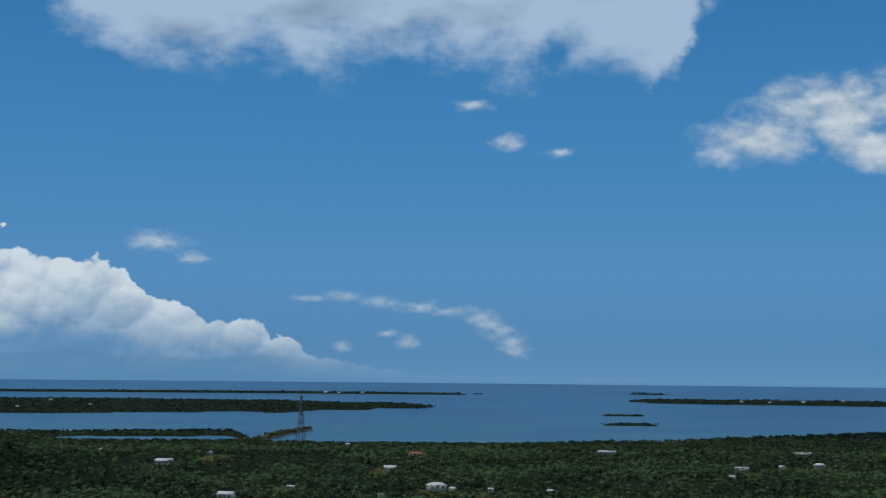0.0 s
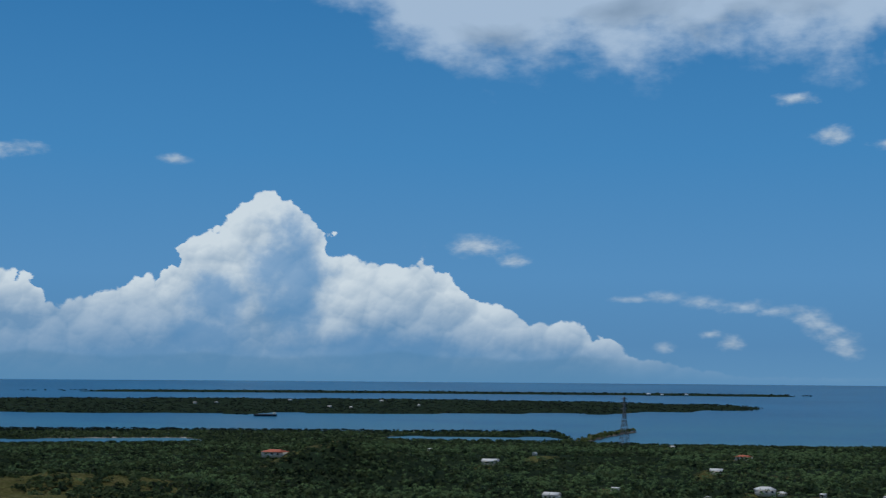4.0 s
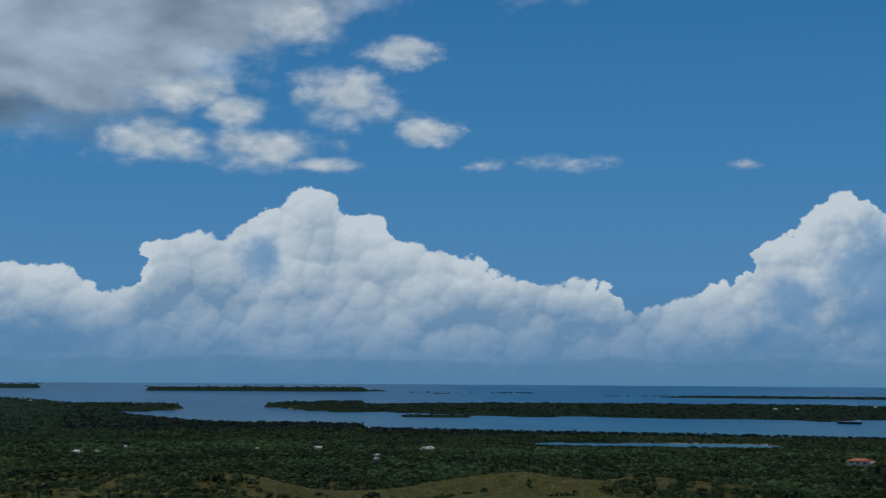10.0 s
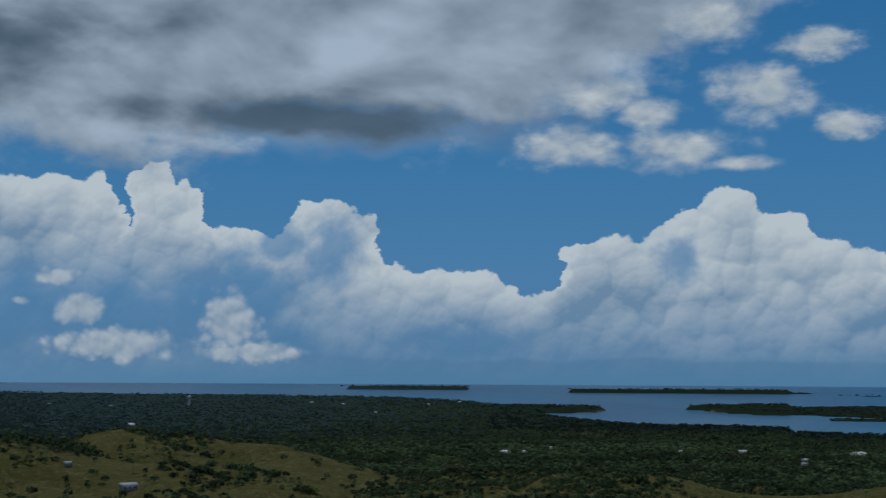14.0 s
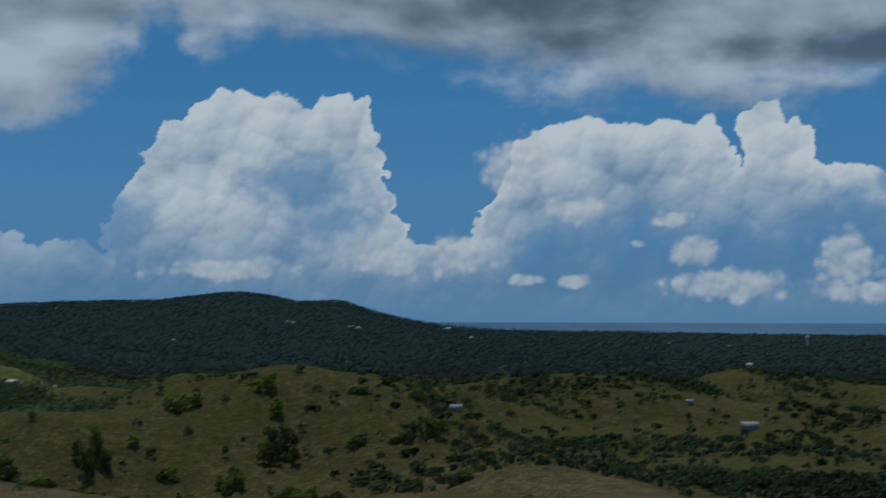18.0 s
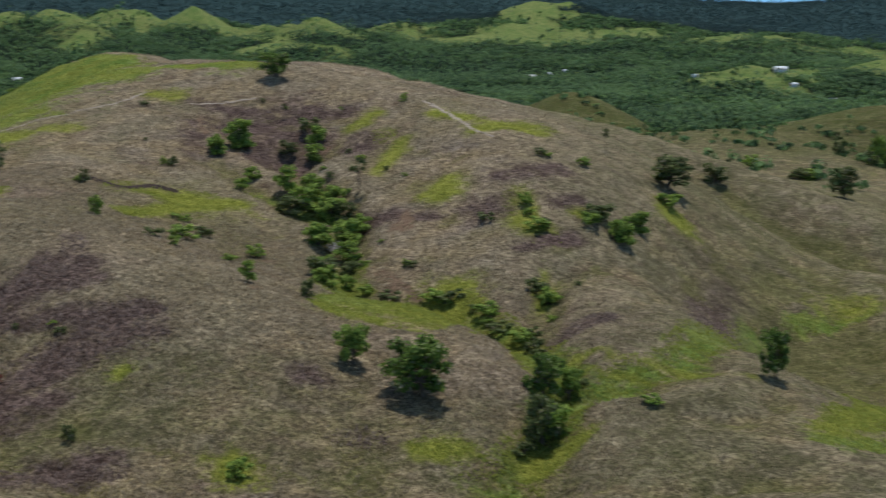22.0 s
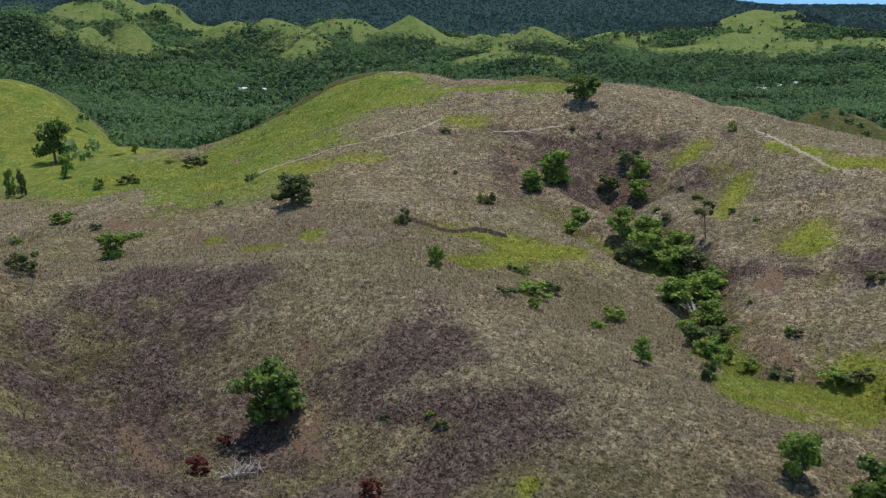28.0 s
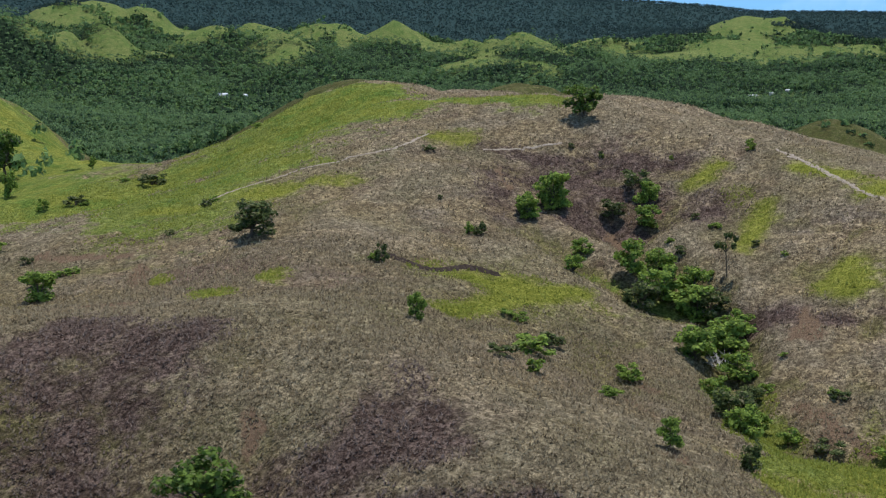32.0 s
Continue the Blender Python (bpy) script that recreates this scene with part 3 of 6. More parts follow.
def height(x, y):
    """Height of the ground over the sea of the start, metres."""
    x, y = np.asarray(x, float), np.asarray(y, float)
    d = np.maximum(np.hypot(x, y), 1.0)
    bearing = np.degrees(np.arctan2(x, y))
    far = true_distance(d)
    z = 11 + 44 * bump(x, y, -350, -100, 900, 900)
    qx = x + 40 * value_noise(x / 120, y / 120, 141) + 8 * value_noise(x / 47, y / 47, 142)
    qy = y + 40 * value_noise(x / 120, y / 120, 143) + 8 * value_noise(x / 47, y / 47, 144)
    for cx, cy, rx, ry, turn, h in GREEN_HILLS + [KNOLL]:
        z = z + h * bump(qx, qy, cx, cy, rx, ry, turn)
    # the inland valley rises gently to the feet of its hills, which meet in creases
    valley = np.clip((d - 900) / 350, 0, 1) * np.clip((-92 - bearing) / 8, 0, 1)
    z = z + (np.interp(d, [900, 1400, 1750, 2000, 2500, 3000], [34, 37, 38, 50, 64, 70]) - z) * valley
    rx_, ry_ = x + 0.4 * (qx - x), y + 0.4 * (qy - y)
    rib = 1 - np.abs(value_noise(qx / 62, qy / 62, 145)) - 0.3 * np.abs(value_noise(qx / 30, qy / 30, 146))
    chain = np.zeros_like(z)
    for cx, cy, rx, ry, turn, h in FAR_HILLS:
        b = bump(rx_, ry_, cx, cy, 1.35 * rx, 1.25 * ry, turn)
        chain = np.maximum(chain, h * np.maximum(b ** (0.9 + 0.25 * rib) * (0.86 + 0.18 * rib), 0.62 * bump(rx_, ry_, cx, cy, 2.6 * rx, 2.2 * ry, turn)))
    z = z + chain
    spurs = np.abs(value_noise(x / 95 + 0.4 * value_noise(x / 50, y / 50, 45), y / 95, 46))
    z = z + (np.minimum(spurs, 0.5) - 0.22) * (26 - 12 * valley) * np.clip((d - 900) / 500, 0, 1) * np.clip(1.6 - far / 2600, 0.0, 1)
    z = z + fractal(x, y, 260, 3, 3) * np.clip((d - 500) / 500, 0, 1) * np.clip(1.6 - far / 2600, 0.15, 1) * 9
    up, inside = spline_sheet(UPLAND, x, y)
    z = z * (1 - inside) + up * inside
    spur, inside = spline_sheet(RELIEF, x, y)
    z = z + spur * inside
    swell, inside = spline_sheet(SWELL, x, y)
    z = z + swell * inside
    for cx, cy, rx, ry, h in TOPS:
        z = z + h * bump(x, y, cx, cy, rx, ry)
    # a hollow with a steep head, and the gullies that drain it between raised banks
    hx, hy, hr, hd = HOLLOW
    r = np.hypot(x - hx, y - hy) * (1 + 0.22 * value_noise(x / 7, y / 7, 47))
    z = z - hd * np.exp(-(r / hr) ** 4) - 0.35 * hd * np.exp(-(r / (hr * 1.7)) ** 4)
    off, deep = np.full(np.shape(x), 1e9), np.zeros(np.shape(x))
    for gully in GULLIES:
        for (ax, ay, da), (bx, by, db) in zip(gully, gully[1:]):
            s = np.clip(((x - ax) * (bx - ax) + (y - ay) * (by - ay)) / ((bx - ax) ** 2 + (by - ay) ** 2), 0, 1)
            o = np.hypot(x - ax - s * (bx - ax), y - ay - s * (by - ay))
            deep = np.where(o < off, da + s * (db - da), deep)
            off = np.minimum(off, o)
    off = np.minimum(off * (1 + 0.3 * value_noise(x / 8, y / 8, 48)), 90)
    z = z + deep * (0.45 * (off / 11) ** 2 * np.exp(1 - (off / 11) ** 2) - 0.5 * np.exp(-(off / 4.0) ** 2))
    near = np.clip(1.3 - d / 1200, 0, 1) * (1 - 0.55 * inside)
    # runnels between rounded spurs
    wx, wy = x + 9 * value_noise(x / 60, y / 60, 41), y + 9 * value_noise(x / 60, y / 60, 42)
    z = z + near * (3.4 * np.minimum(np.abs(value_noise(wx / 36, wy / 36, 43)), 0.42) - 0.9 + 2.6 * np.minimum(np.abs(value_noise(wx / 15, wy / 15, 44)), 0.4) - 0.7)
    z = z + fractal(x, y, 40, 4, 11) * 1.3 * near + fractal(x, y, 9, 3, 15) * 0.35 * near
    level = sea_level(d)
    z = z + level
    # inland skyline
    top = np.interp(bearing, [b for b, _ in SKYLINE], [e for _, e in SKYLINE])
    top = top + 0.035 * fractal(bearing * 1.0, d * 0.01, 1.3, 4, 21)
    crest = EYE + 4250 * np.tan(np.radians(top))
    rise = np.clip((d - 2500) / 1750, 0, 1)
    rise = rise * rise * (3 - 2 * rise)
    z = z + np.maximum(crest - z - 0 * d, 0) * rise * (bearing < -74) + np.maximum(crest - z, 0) * rise * (bearing > 75)
    # sea, islands, lagoons
    wob = fractal(bearing * 1.0, far / 260.0, 2.2, 4, 31)
    shore = np.interp(bearing, [b for b, _ in SHORE], [s for _, s in SHORE])
    shore = shore * (1 + 0.012 * wob)
    land = np.clip((shore - far) / (0.02 * shore), -1, 1)
    for a0, a1, d0, d1 in ISLANDS:
        land = np.maximum(land, np.clip(3 * lens(bearing, far, a0, a1, d0, d1, wob), -1, 1))
    for a0, a1, d0, d1 in LAGOONS:
        land = np.minimum(land, 1 - 2.2 * np.clip(lens(bearing, far, a0, a1, d0, d1, wob * 1.5), 0, 1))
    inland = np.interp(bearing, [-83, -75.5, 70, 80], [1, 0, 0, 1])
    low = np.clip((far - 1900) / 500, 0, 1) * (1 - inland)
    coast_z = level + np.where(land > 0, 1.0 + 2.0 * land, 3.0 * land)
    z = z * (1 - low) + np.where(bearing < -40, np.clip(z, coast_z, coast_z + 10), coast_z) * low
    z = np.where(land <= 0, np.minimum(z, level - 1.0 - 9 * np.clip((d - 3600) / 900, 0, 1)), z)
    return z


# ---- materials ----
def material(name, rough=0.9):
    m = bpy.data.materials.new(name)
    m.use_nodes = True
    bsdf = m.node_tree.nodes["Principled BSDF"]
    bsdf.inputs["Roughness"].default_value = rough
    bsdf.inputs["Specular IOR Level"].default_value = 0.2
    return m, Nodes(m.node_tree), bsdf


def attribute(n, name):
    node = n.tree.nodes.new("ShaderNodeAttribute")
    node.attribute_name = name
    return node.outputs["Fac"]


def relief_bump(n, bsdf, value, strength, distance):
    node = n.add("Bump", Strength=strength, Distance=distance, Height=value)
    n.tree.links.new(node.outputs[0], bsdf.inputs["Normal"])


def ground_material():
    m, n, bsdf = material("dry_grass_ground", 1.0)
    bsdf.inputs["Specular IOR Level"].default_value = 0.03
    place = n.add("TexCoord").outputs["Object"]
    fine = n.noise(place, 1.3, 6.0, 0.74)
    mid = n.noise(place, 0.10, 5.0, 0.62)
    wide = n.noise(place, 0.018, 4.0, 0.6)
    tuft = n.noise(place, 3.2, 3.0, 0.6)
    drift = n.noise(n.vec("ADD", place, (31.0, 57.0, 11.0)), 0.045, 5.0, 0.68, 0.6)
    clump = n.smooth(n.cells(place, 0.85, 1.0, 0.5), 0.08, 0.42)
    grain = n.smooth(n.math("ADD", n.math("MULTIPLY", fine, 0.55), n.math("MULTIPLY", tuft, 0.45)), 0.37, 0.63)
    grain = n.math("MULTIPLY", grain, n.math("ADD", 0.30, n.math("MULTIPLY", clump, 0.78)), clamp=True)
    mottle = n.smooth(n.noise(n.vec("ADD", place, (7.0, 3.0, 1.0)), 0.30, 5.0, 0.66, 0.4), 0.36, 0.62)
    grain = n.math("MULTIPLY", grain, n.math("ADD", 0.55, n.math("MULTIPLY", mottle, 0.62)), clamp=True)
    straw = n.mix(grain, (0.076, 0.053, 0.034), (0.480, 0.378, 0.218))
    grey = n.mix(grain, (0.062, 0.047, 0.040), (0.430, 0.348, 0.268))
    mauve = n.mix(grain, (0.046, 0.028, 0.024), (0.345, 0.246, 0.194))
    colour = n.mix(n.smooth(n.math("ADD", mid, n.math("MULTIPLY", wide, 0.5)), 0.62, 0.92), straw, grey)
    colour = n.mix(n.math("MULTIPLY", n.smooth(drift, 0.50, 0.68), 0.75), colour, mauve)
    olive = n.mix(grain, (0.062, 0.062, 0.016), (0.240, 0.225, 0.080))
    colour = n.mix(n.math("MULTIPLY", n.smooth(n.math("ADD", wide, n.math("MULTIPLY", mid, 0.35)), 0.60, 0.90), 0.65), colour, olive)
    colour = n.mix(n.math("MULTIPLY", n.smooth(drift, 0.44, 0.28), 0.22), colour, olive)
    # relief shading put into grass colour: paler on spur crowns, darker and greener in runnels
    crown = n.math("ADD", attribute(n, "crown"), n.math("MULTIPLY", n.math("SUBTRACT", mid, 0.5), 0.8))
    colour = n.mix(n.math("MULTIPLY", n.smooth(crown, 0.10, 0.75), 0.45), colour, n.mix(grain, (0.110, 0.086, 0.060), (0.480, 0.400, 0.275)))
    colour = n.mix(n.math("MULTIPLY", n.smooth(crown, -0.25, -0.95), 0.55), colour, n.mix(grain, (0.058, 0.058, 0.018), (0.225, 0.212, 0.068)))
    ragged_noise = n.math("ADD", n.noise(place, 0.30, 6.0, 0.70), mid)
    # fresh grass, scorched slopes, bare earth, woodland floor darkened to stand for tree shade
    fresh = n.mix(grain, (0.115, 0.130, 0.018), (0.310, 0.315, 0.065))
    lush = n.mix(n.smooth(n.math("ADD", mid, n.math("MULTIPLY", wide, 0.6)), 0.62, 0.95), n.mix(grain, (0.050, 0.086, 0.014), (0.190, 0.275, 0.058)), n.mix(grain, (0.090, 0.112, 0.022), (0.290, 0.320, 0.088)))
    # olive pasture, darkened further: cloud shade over these slopes put into its colour
    pasture = n.mix(n.smooth(mid, 0.38, 0.74), n.mix(grain, (0.030, 0.045, 0.010), (0.100, 0.124, 0.030)), n.mix(grain, (0.046, 0.043, 0.016), (0.126, 0.112, 0.042)))
    hill_grass = n.mix(n.smooth(n.math("ADD", mid, n.math("MULTIPLY", wide, 0.6)), 0.60, 0.95), n.mix(grain, (0.040, 0.076, 0.018), (0.165, 0.240, 0.066)), n.mix(grain, (0.080, 0.100, 0.032), (0.255, 0.288, 0.098)))
    # the far forest floor is bluer: distance haze put into its colour
    for name, tint in (("pasture", pasture), ("hill_grass", hill_grass), ("lush", lush), ("fresh", fresh), ("scorched", n.mix(grain, (0.024, 0.014, 0.011), (0.235, 0.170, 0.142))),
                       ("woods", n.mix(mid, (0.010, 0.020, 0.012), (0.021, 0.036, 0.019))), ("hazy_far_woods", n.mix(mid, (0.018, 0.039, 0.041), (0.029, 0.056, 0.055))), ("earth", n.mix(fine, (0.10, 0.064, 0.040), (0.26, 0.180, 0.120))),
                       ("sand", n.mix(fine, (0.30, 0.29, 0.26), (0.42, 0.40, 0.36)))):
        amount = attribute(n, name)
        ragged = n.smooth(n.math("ADD", amount, n.math("MULTIPLY", n.math("SUBTRACT", ragged_noise, 1.0), 1.9)), *((0.05, 1.05) if name in ("scorched", "fresh") else (-0.5, 1.5) if name == "pasture" else (0.22, 0.70)))
        colour = n.mix(n.math("MULTIPLY", ragged, n.smooth(amount, 0.02, 0.15)), colour, tint)
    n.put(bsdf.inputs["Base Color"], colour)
    relief_bump(n, bsdf, n.math("ADD", fine, n.math("MULTIPLY", n.noise(place, 3.5, 3.0), 0.35)), 0.9, 0.9)
    return m


def water_material():
    m, n, bsdf = material("sea_water", 0.30)
    place = n.add("TexCoord").outputs["Object"]
    shoal = attribute(n, "shoal")
    swirl = n.noise(n.vec("MULTIPLY", place, (1, 2.5, 1)), 0.0016, 5.0, 0.6)
    deep = n.mix(n.smooth(swirl, 0.35, 0.65), (0.007, 0.094, 0.210), (0.013, 0.126, 0.262))
    n.put(bsdf.inputs["Base Color"], n.mix(n.math("MULTIPLY", shoal, n.smooth(swirl, 0.3, 0.6)), deep, (0.030, 0.145, 0.215)))
    bsdf.inputs["IOR"].default_value, bsdf.inputs["Specular IOR Level"].default_value = 1.33, 0.17
    relief_bump(n, bsdf, n.noise(n.vec("MULTIPLY", place, (1, 1, 0.0)), 0.16, 4.0, 0.6), 0.4, 1.2)
    return m


def fan_sheet(name, bearings, distances, z_of):
    """A sheet over rings round the eye's start."""
    b, d = np.meshgrid(np.radians(bearings), distances)
    x, y = np.sin(b) * d, np.cos(b) * d
    z = z_of(x, y)
    n, m = x.shape
    idx = np.arange(n * m).reshape(n, m)
    nxt = np.roll(idx, -1, axis=1)
    quads = np.stack([idx[:-1], idx[1:], nxt[1:], nxt[:-1]], -1).reshape(-1, 4)
    return faces_mesh(name, np.stack([x, y, z], -1).reshape(-1, 3), quads, True)


def faces_mesh(name, points, faces, smooth=False):
    """A mesh from arrays of points and of equal-sized faces."""
    size = faces.shape[1]
    me = bpy.data.meshes.new(name)
    me.vertices.add(len(points))
    me.vertices.foreach_set("co", np.ascontiguousarray(points, np.float32).ravel())
    me.loops.add(faces.size)
    me.loops.foreach_set("vertex_index", np.ascontiguousarray(faces, np.int32).ravel())
    me.polygons.add(len(faces))
    me.polygons.foreach_set("loop_start", np.arange(0, faces.size, size, dtype=np.int32))
    me.update(calc_edges=True)
    if smooth:
        me.polygons.foreach_set("use_smooth", np.ones(len(faces), bool))
    return me


def set_attribute(me, name, values):
    me.attributes.new(name, "FLOAT", "POINT").data.foreach_set("value", np.ascontiguousarray(values, np.float32).ravel())


# ---- what covers the ground ----
def along(x, y, line):
    """Distance to a line of (x, y) corners."""
    best = np.full(np.shape(x), 1e9)
    for (ax, ay), (bx, by) in zip(line, line[1:]):
        s = np.clip(((x - ax) * (bx - ax) + (y - ay) * (by - ay)) / ((bx - ax) ** 2 + (by - ay) ** 2), 0, 1)
        best = np.minimum(best, np.hypot(x - ax - s * (bx - ax), y - ay - s * (by - ay)))
    return best


def hilltop(x, y):
    """1 on the open tops of hills, 0 in the valleys."""
    top = np.zeros(np.shape(x))
    for cx, cy, rx, ry, turn, h in FAR_HILLS:
        top = np.maximum(top, bump(x, y, cx, cy, rx * 2.0 + 12, ry * 1.7 + 12, turn))
    for cx, cy, rx, ry, turn, h in GREEN_HILLS:
        top = np.maximum(top, bump(x, y, cx, cy, rx * 1.05, ry * 1.05, turn))
    for cx, cy, rx, ry, h in [p for p in TOPS if p[4] > 0]:
        top = np.maximum(top, 1.6 * bump(x, y, cx, cy, rx * 1.5, ry * 1.5))
    return np.clip(top + 0.58 * fractal(x, y, 75, 4, 57) - 0.05 + 0.5 * np.clip(fractal(x, y, 120, 3, 58) - 0.22, 0, 1) * (np.hypot(x, y) > 1000), 0, 2)


def woods(x, y):
    """How thick the trees stand, 0 to 1."""
    d, bearing = np.hypot(x, y), np.degrees(np.arctan2(x, y))
    start = np.interp(bearing, [-180, -150, -126, -121, -112, -100, -96, -80, -66, -51, -44, -40, -25, -22, 0, 25, 180],
                      [560, 560, 590, 700, 850, 960, 1060, 1120, 1300, 1550, 1450, 1230, 1230, 900, 700, 700, 700])
    patch = fractal(x, y, 210, 4, 51)
    open_ground = np.interp(bearing, [-180, -84, -72, -45, -30, -18, 180], [0.0, 0.0, 0.46, 0.42, 0.36, 0.22, 0.15]) * np.clip((2100 - d) / 700, 0, 1)
    for hx, hy in CLEARINGS:
        open_ground = np.maximum(open_ground, 1.5 * bump(x, y, hx + 26 * hx / np.hypot(hx, hy) * -1, hy - 26 * hy / np.hypot(hx, hy), 30, 30))
    patch = patch + 0.55 * fractal(x, y, 75, 2, 59) * np.clip((bearing + 80) / 20, 0, 1)
    w = np.clip((d - start) / (0.08 * start), 0, 1) * np.clip(1.35 + patch * 1.1 - 1.45 * open_ground - 3.0 * np.clip(hilltop(x, y) - 0.36, 0, 1), 0, 1)
    skyline = np.clip((d - 2650) / 300, 0, 1) * np.where((d > 2900) & (bearing > -52), 2.0, 1.0)
    return np.clip(np.maximum(w, skyline * np.clip(1.2 + patch * 0.6, 0, 1)), 0, 1)

# patches of the cover: x, y, radii, turn
FRESH_A = [
    (-316, -229, 4, 4.2, 122), (-247, -176, 14.9, 5.8, 120), (-204, -201, 3.7, 6.3, 130), (-219, -202, 2.7, 4.3, 128),
    (-216, -223, 1.9, 3.6, 132), (-283, -130, 5, 7.2, 108), (-317, -162, 3.9, 5.4, 111), (-320, -134, 5.7, 4.9, 106),
    (-202, -111, 4.7, 5.9, 110), (-152, -119, 1.5, 1.8, 119), (-278, -234, 6.5, 4.9, 126), (-268, -242, 7.7, 6.3, 128),
    (-229, -105, 7.9, 10.7, 106), (-151, -119, 1.5, 1.5, 128), (-140, -93, 3.3, 4.7, 123), (-263, -97, 3.9, 3.3, 110),
    (-266, -101, 2.5, 3, 110), (-316, -229, 4.7, 3.9, 126), (-279, -95, 3.5, 3.3, 108),
]
FRESH_B = [
    (-318, -85, 5.3, 6, 105), (-203, -71, 5.1, 2.3, 109), (-168, -64, 3.2, 5.3, 110), (-199, -59, 8.3, 0.8, 106),
    (-214, -103, 8.5, 12.7, 115), (-242, -90, 1.9, 8.2, 110), (-217, -85, 3.7, 2.9, 111), (-161, -74, 5.3, 3.1, 114),
    (-198, -111, 4.5, 6.5, 119), (-233, -22, 9.1, 17.5, 95), (-326, -45, 8.1, 4.9, 98), (-206, -56, 9.6, 2.3, 105),
    (-280, -128, 5, 5.5, 115), (-347, -21, 5.7, 34.9, 93), (-318, -87, 4, 7.5, 105), (-323, -127, 8.5, 6.2, 111), (-276, -3, 6.8, 9.9, 91),
    (-268, -12, 15.3, 11.2, 92), (-316, 17, 3.9, 6.3, 87),
]
FRESH = FRESH_A + FRESH_B
PASTURE = [
    (-326, -292, 22.4, 60, 129), (-271, -265, 14.9, 43.6, 131), (-262, -271, 12.1, 39.3, 133), (-387, -456, 31.4, 60, 138),
    (-299, -335, 19.6, 60, 136),
]
SCORCHED = [
    (-171, -187, 10.9, 12.5, 133), (-155, -184, 9.4, 8.9, 136), (-142, -184, 6.7, 11.6, 139), (-178, -149, 3.8, 8.9, 123),
    (-145, -139, 8.2, 3.8, 127), (-162, -129, 4, 2.3, 120), (-312, -204, 14.8, 5.2, 118), (-312, -189, 11.9, 4.5, 116),
    (-294, -204, 5.2, 16.6, 120), (-153, -199, 4.9, 7.3, 139), (-147, -134, 15, 3.3, 132), (-136, -142, 10.1, 5.7, 137),
    (-167, -182, 6.9, 13.6, 138), (-271, -113, 7.1, 4.1, 112), (-158, -86, 4.3, 3.1, 118), (-168, -98, 4.6, 3.3, 120),
    (-313, -165, 11.6, 8.7, 118), (-275, -112, 9.7, 4.3, 112), (-273, -64, 6.9, 25.6, 103),
]
EARTH = [
    (-312, -179, 5, 1.1, 114), (-237, -121, 2.6, 3.1, 109), (-167, -163, 1.1, 4.9, 128), (-151, -149, 1.4, 2.9, 128),
    (-195, -213, 5.9, 3.4, 134), (-264, -130, 2.1, 3.3, 109), (-190, -122, 1.9, 2, 114), (-127, -132, 3.6, 4.2, 136),
    (-232, -117, 4.2, 1.7, 117),
]
# footpaths
TRAILS = [
    [(-259, -253), (-271, -252), (-281, -247), (-290, -241), (-298, -237), (-304, -234), (-316, -235)],
    [(-315, -220), (-323, -212), (-329, -207)],
    [(-338, -159), (-331, -150), (-319, -139)],
    [(-343, -163), (-333, -153), (-320, -140), (-311, -129)],
]
# the broken edge of turf
BANK_EDGE = [(-239, -196), (-242, -194), (-239, -187), (-241, -185), (-247, -184), (-250, -182), (-251, -179)]
# strips of the cover: half width and line
FRESH_STRIPS_A = [
    (3, [(-223, -172), (-243, -173), (-257, -167)]),
    (3, [(-199, -112), (-203, -109), (-200, -104)]),
    (3.5, [(-198, -113), (-202, -111), (-201, -105)]),
    (3, [(-280, -133), (-288, -131)]),
    (4, [(-277, -109), (-266, -103), (-263, -97)]),
    (3, [(-277, -108), (-262, -98)]),
    (4, [(-189, -28), (-222, -26)]),
    (2.5, [(-322, -90), (-323, -83)]),
]
FRESH_STRIPS_B = [
    (3, [(-281, -132), (-287, -130)]),
    (4, [(-315, -232), (-318, -226)]),
    (3, [(-255, -261), (-256, -253)]),
    (2.5, [(-167, -62), (-174, -59)]),
    (3, [(-331, -154), (-324, -136), (-320, -121)]),
    (3, [(-322, -173), (-331, -172)]),
    (3, [(-294, -152), (-313, -155)]),
]
FRESH_STRIPS = FRESH_STRIPS_A + FRESH_STRIPS_B
LUSH_STRIPS_A = [
    (4, [(-206, -118), (-214, -112), (-231, -110), (-225, -95), (-213, -81)]),
    (4.5, [(-212, -81), (-189, -66), (-168, -64), (-159, -65)]),
    (4, [(-191, -64), (-208, -55), (-294, -61)]),
    (4, [(-311, -54), (-326, -40)]),
    (5, [(-184, -26), (-188, -21)]),
    (7, [(-212, -112), (-230, -105)]),
    (3, [(-270, -171), (-270, -155)]),
    (5, [(-242, -133), (-221, -122), (-218, -114)]),
]
LUSH_STRIPS_B = [
    (13, [(-284, -311), (-315, -304), (-331, -284), (-334, -261)]),
    (9, [(-271, -268), (-287, -257)]),
    (15, [(-351, -299), (-352, -280)]),
    (10, [(-352, -244), (-352, -227)]),
    (26, [(-384, -479), (-393, -455), (-373, -403)]),
    (26, [(-357, -449), (-349, -400)]),
    (20, [(-322, -408), (-284, -321)]),
]
LUSH_STRIPS = LUSH_STRIPS_A + LUSH_STRIPS_B
SCORCHED_STRIPS_A = [
    (5, [(-172, -203), (-179, -189), (-183, -184)]),
    (7, [(-163, -194), (-172, -185)]),
    (8, [(-144, -192), (-147, -183), (-136, -179)]),
    (6, [(-160, -184), (-145, -168)]),
    (5, [(-162, -155), (-166, -148), (-176, -150)]),
    (4, [(-177, -146), (-169, -142)]),
    (4, [(-160, -149), (-163, -131)]),
    (5, [(-304, -210), (-313, -199), (-314, -186), (-314, -179)]),
]
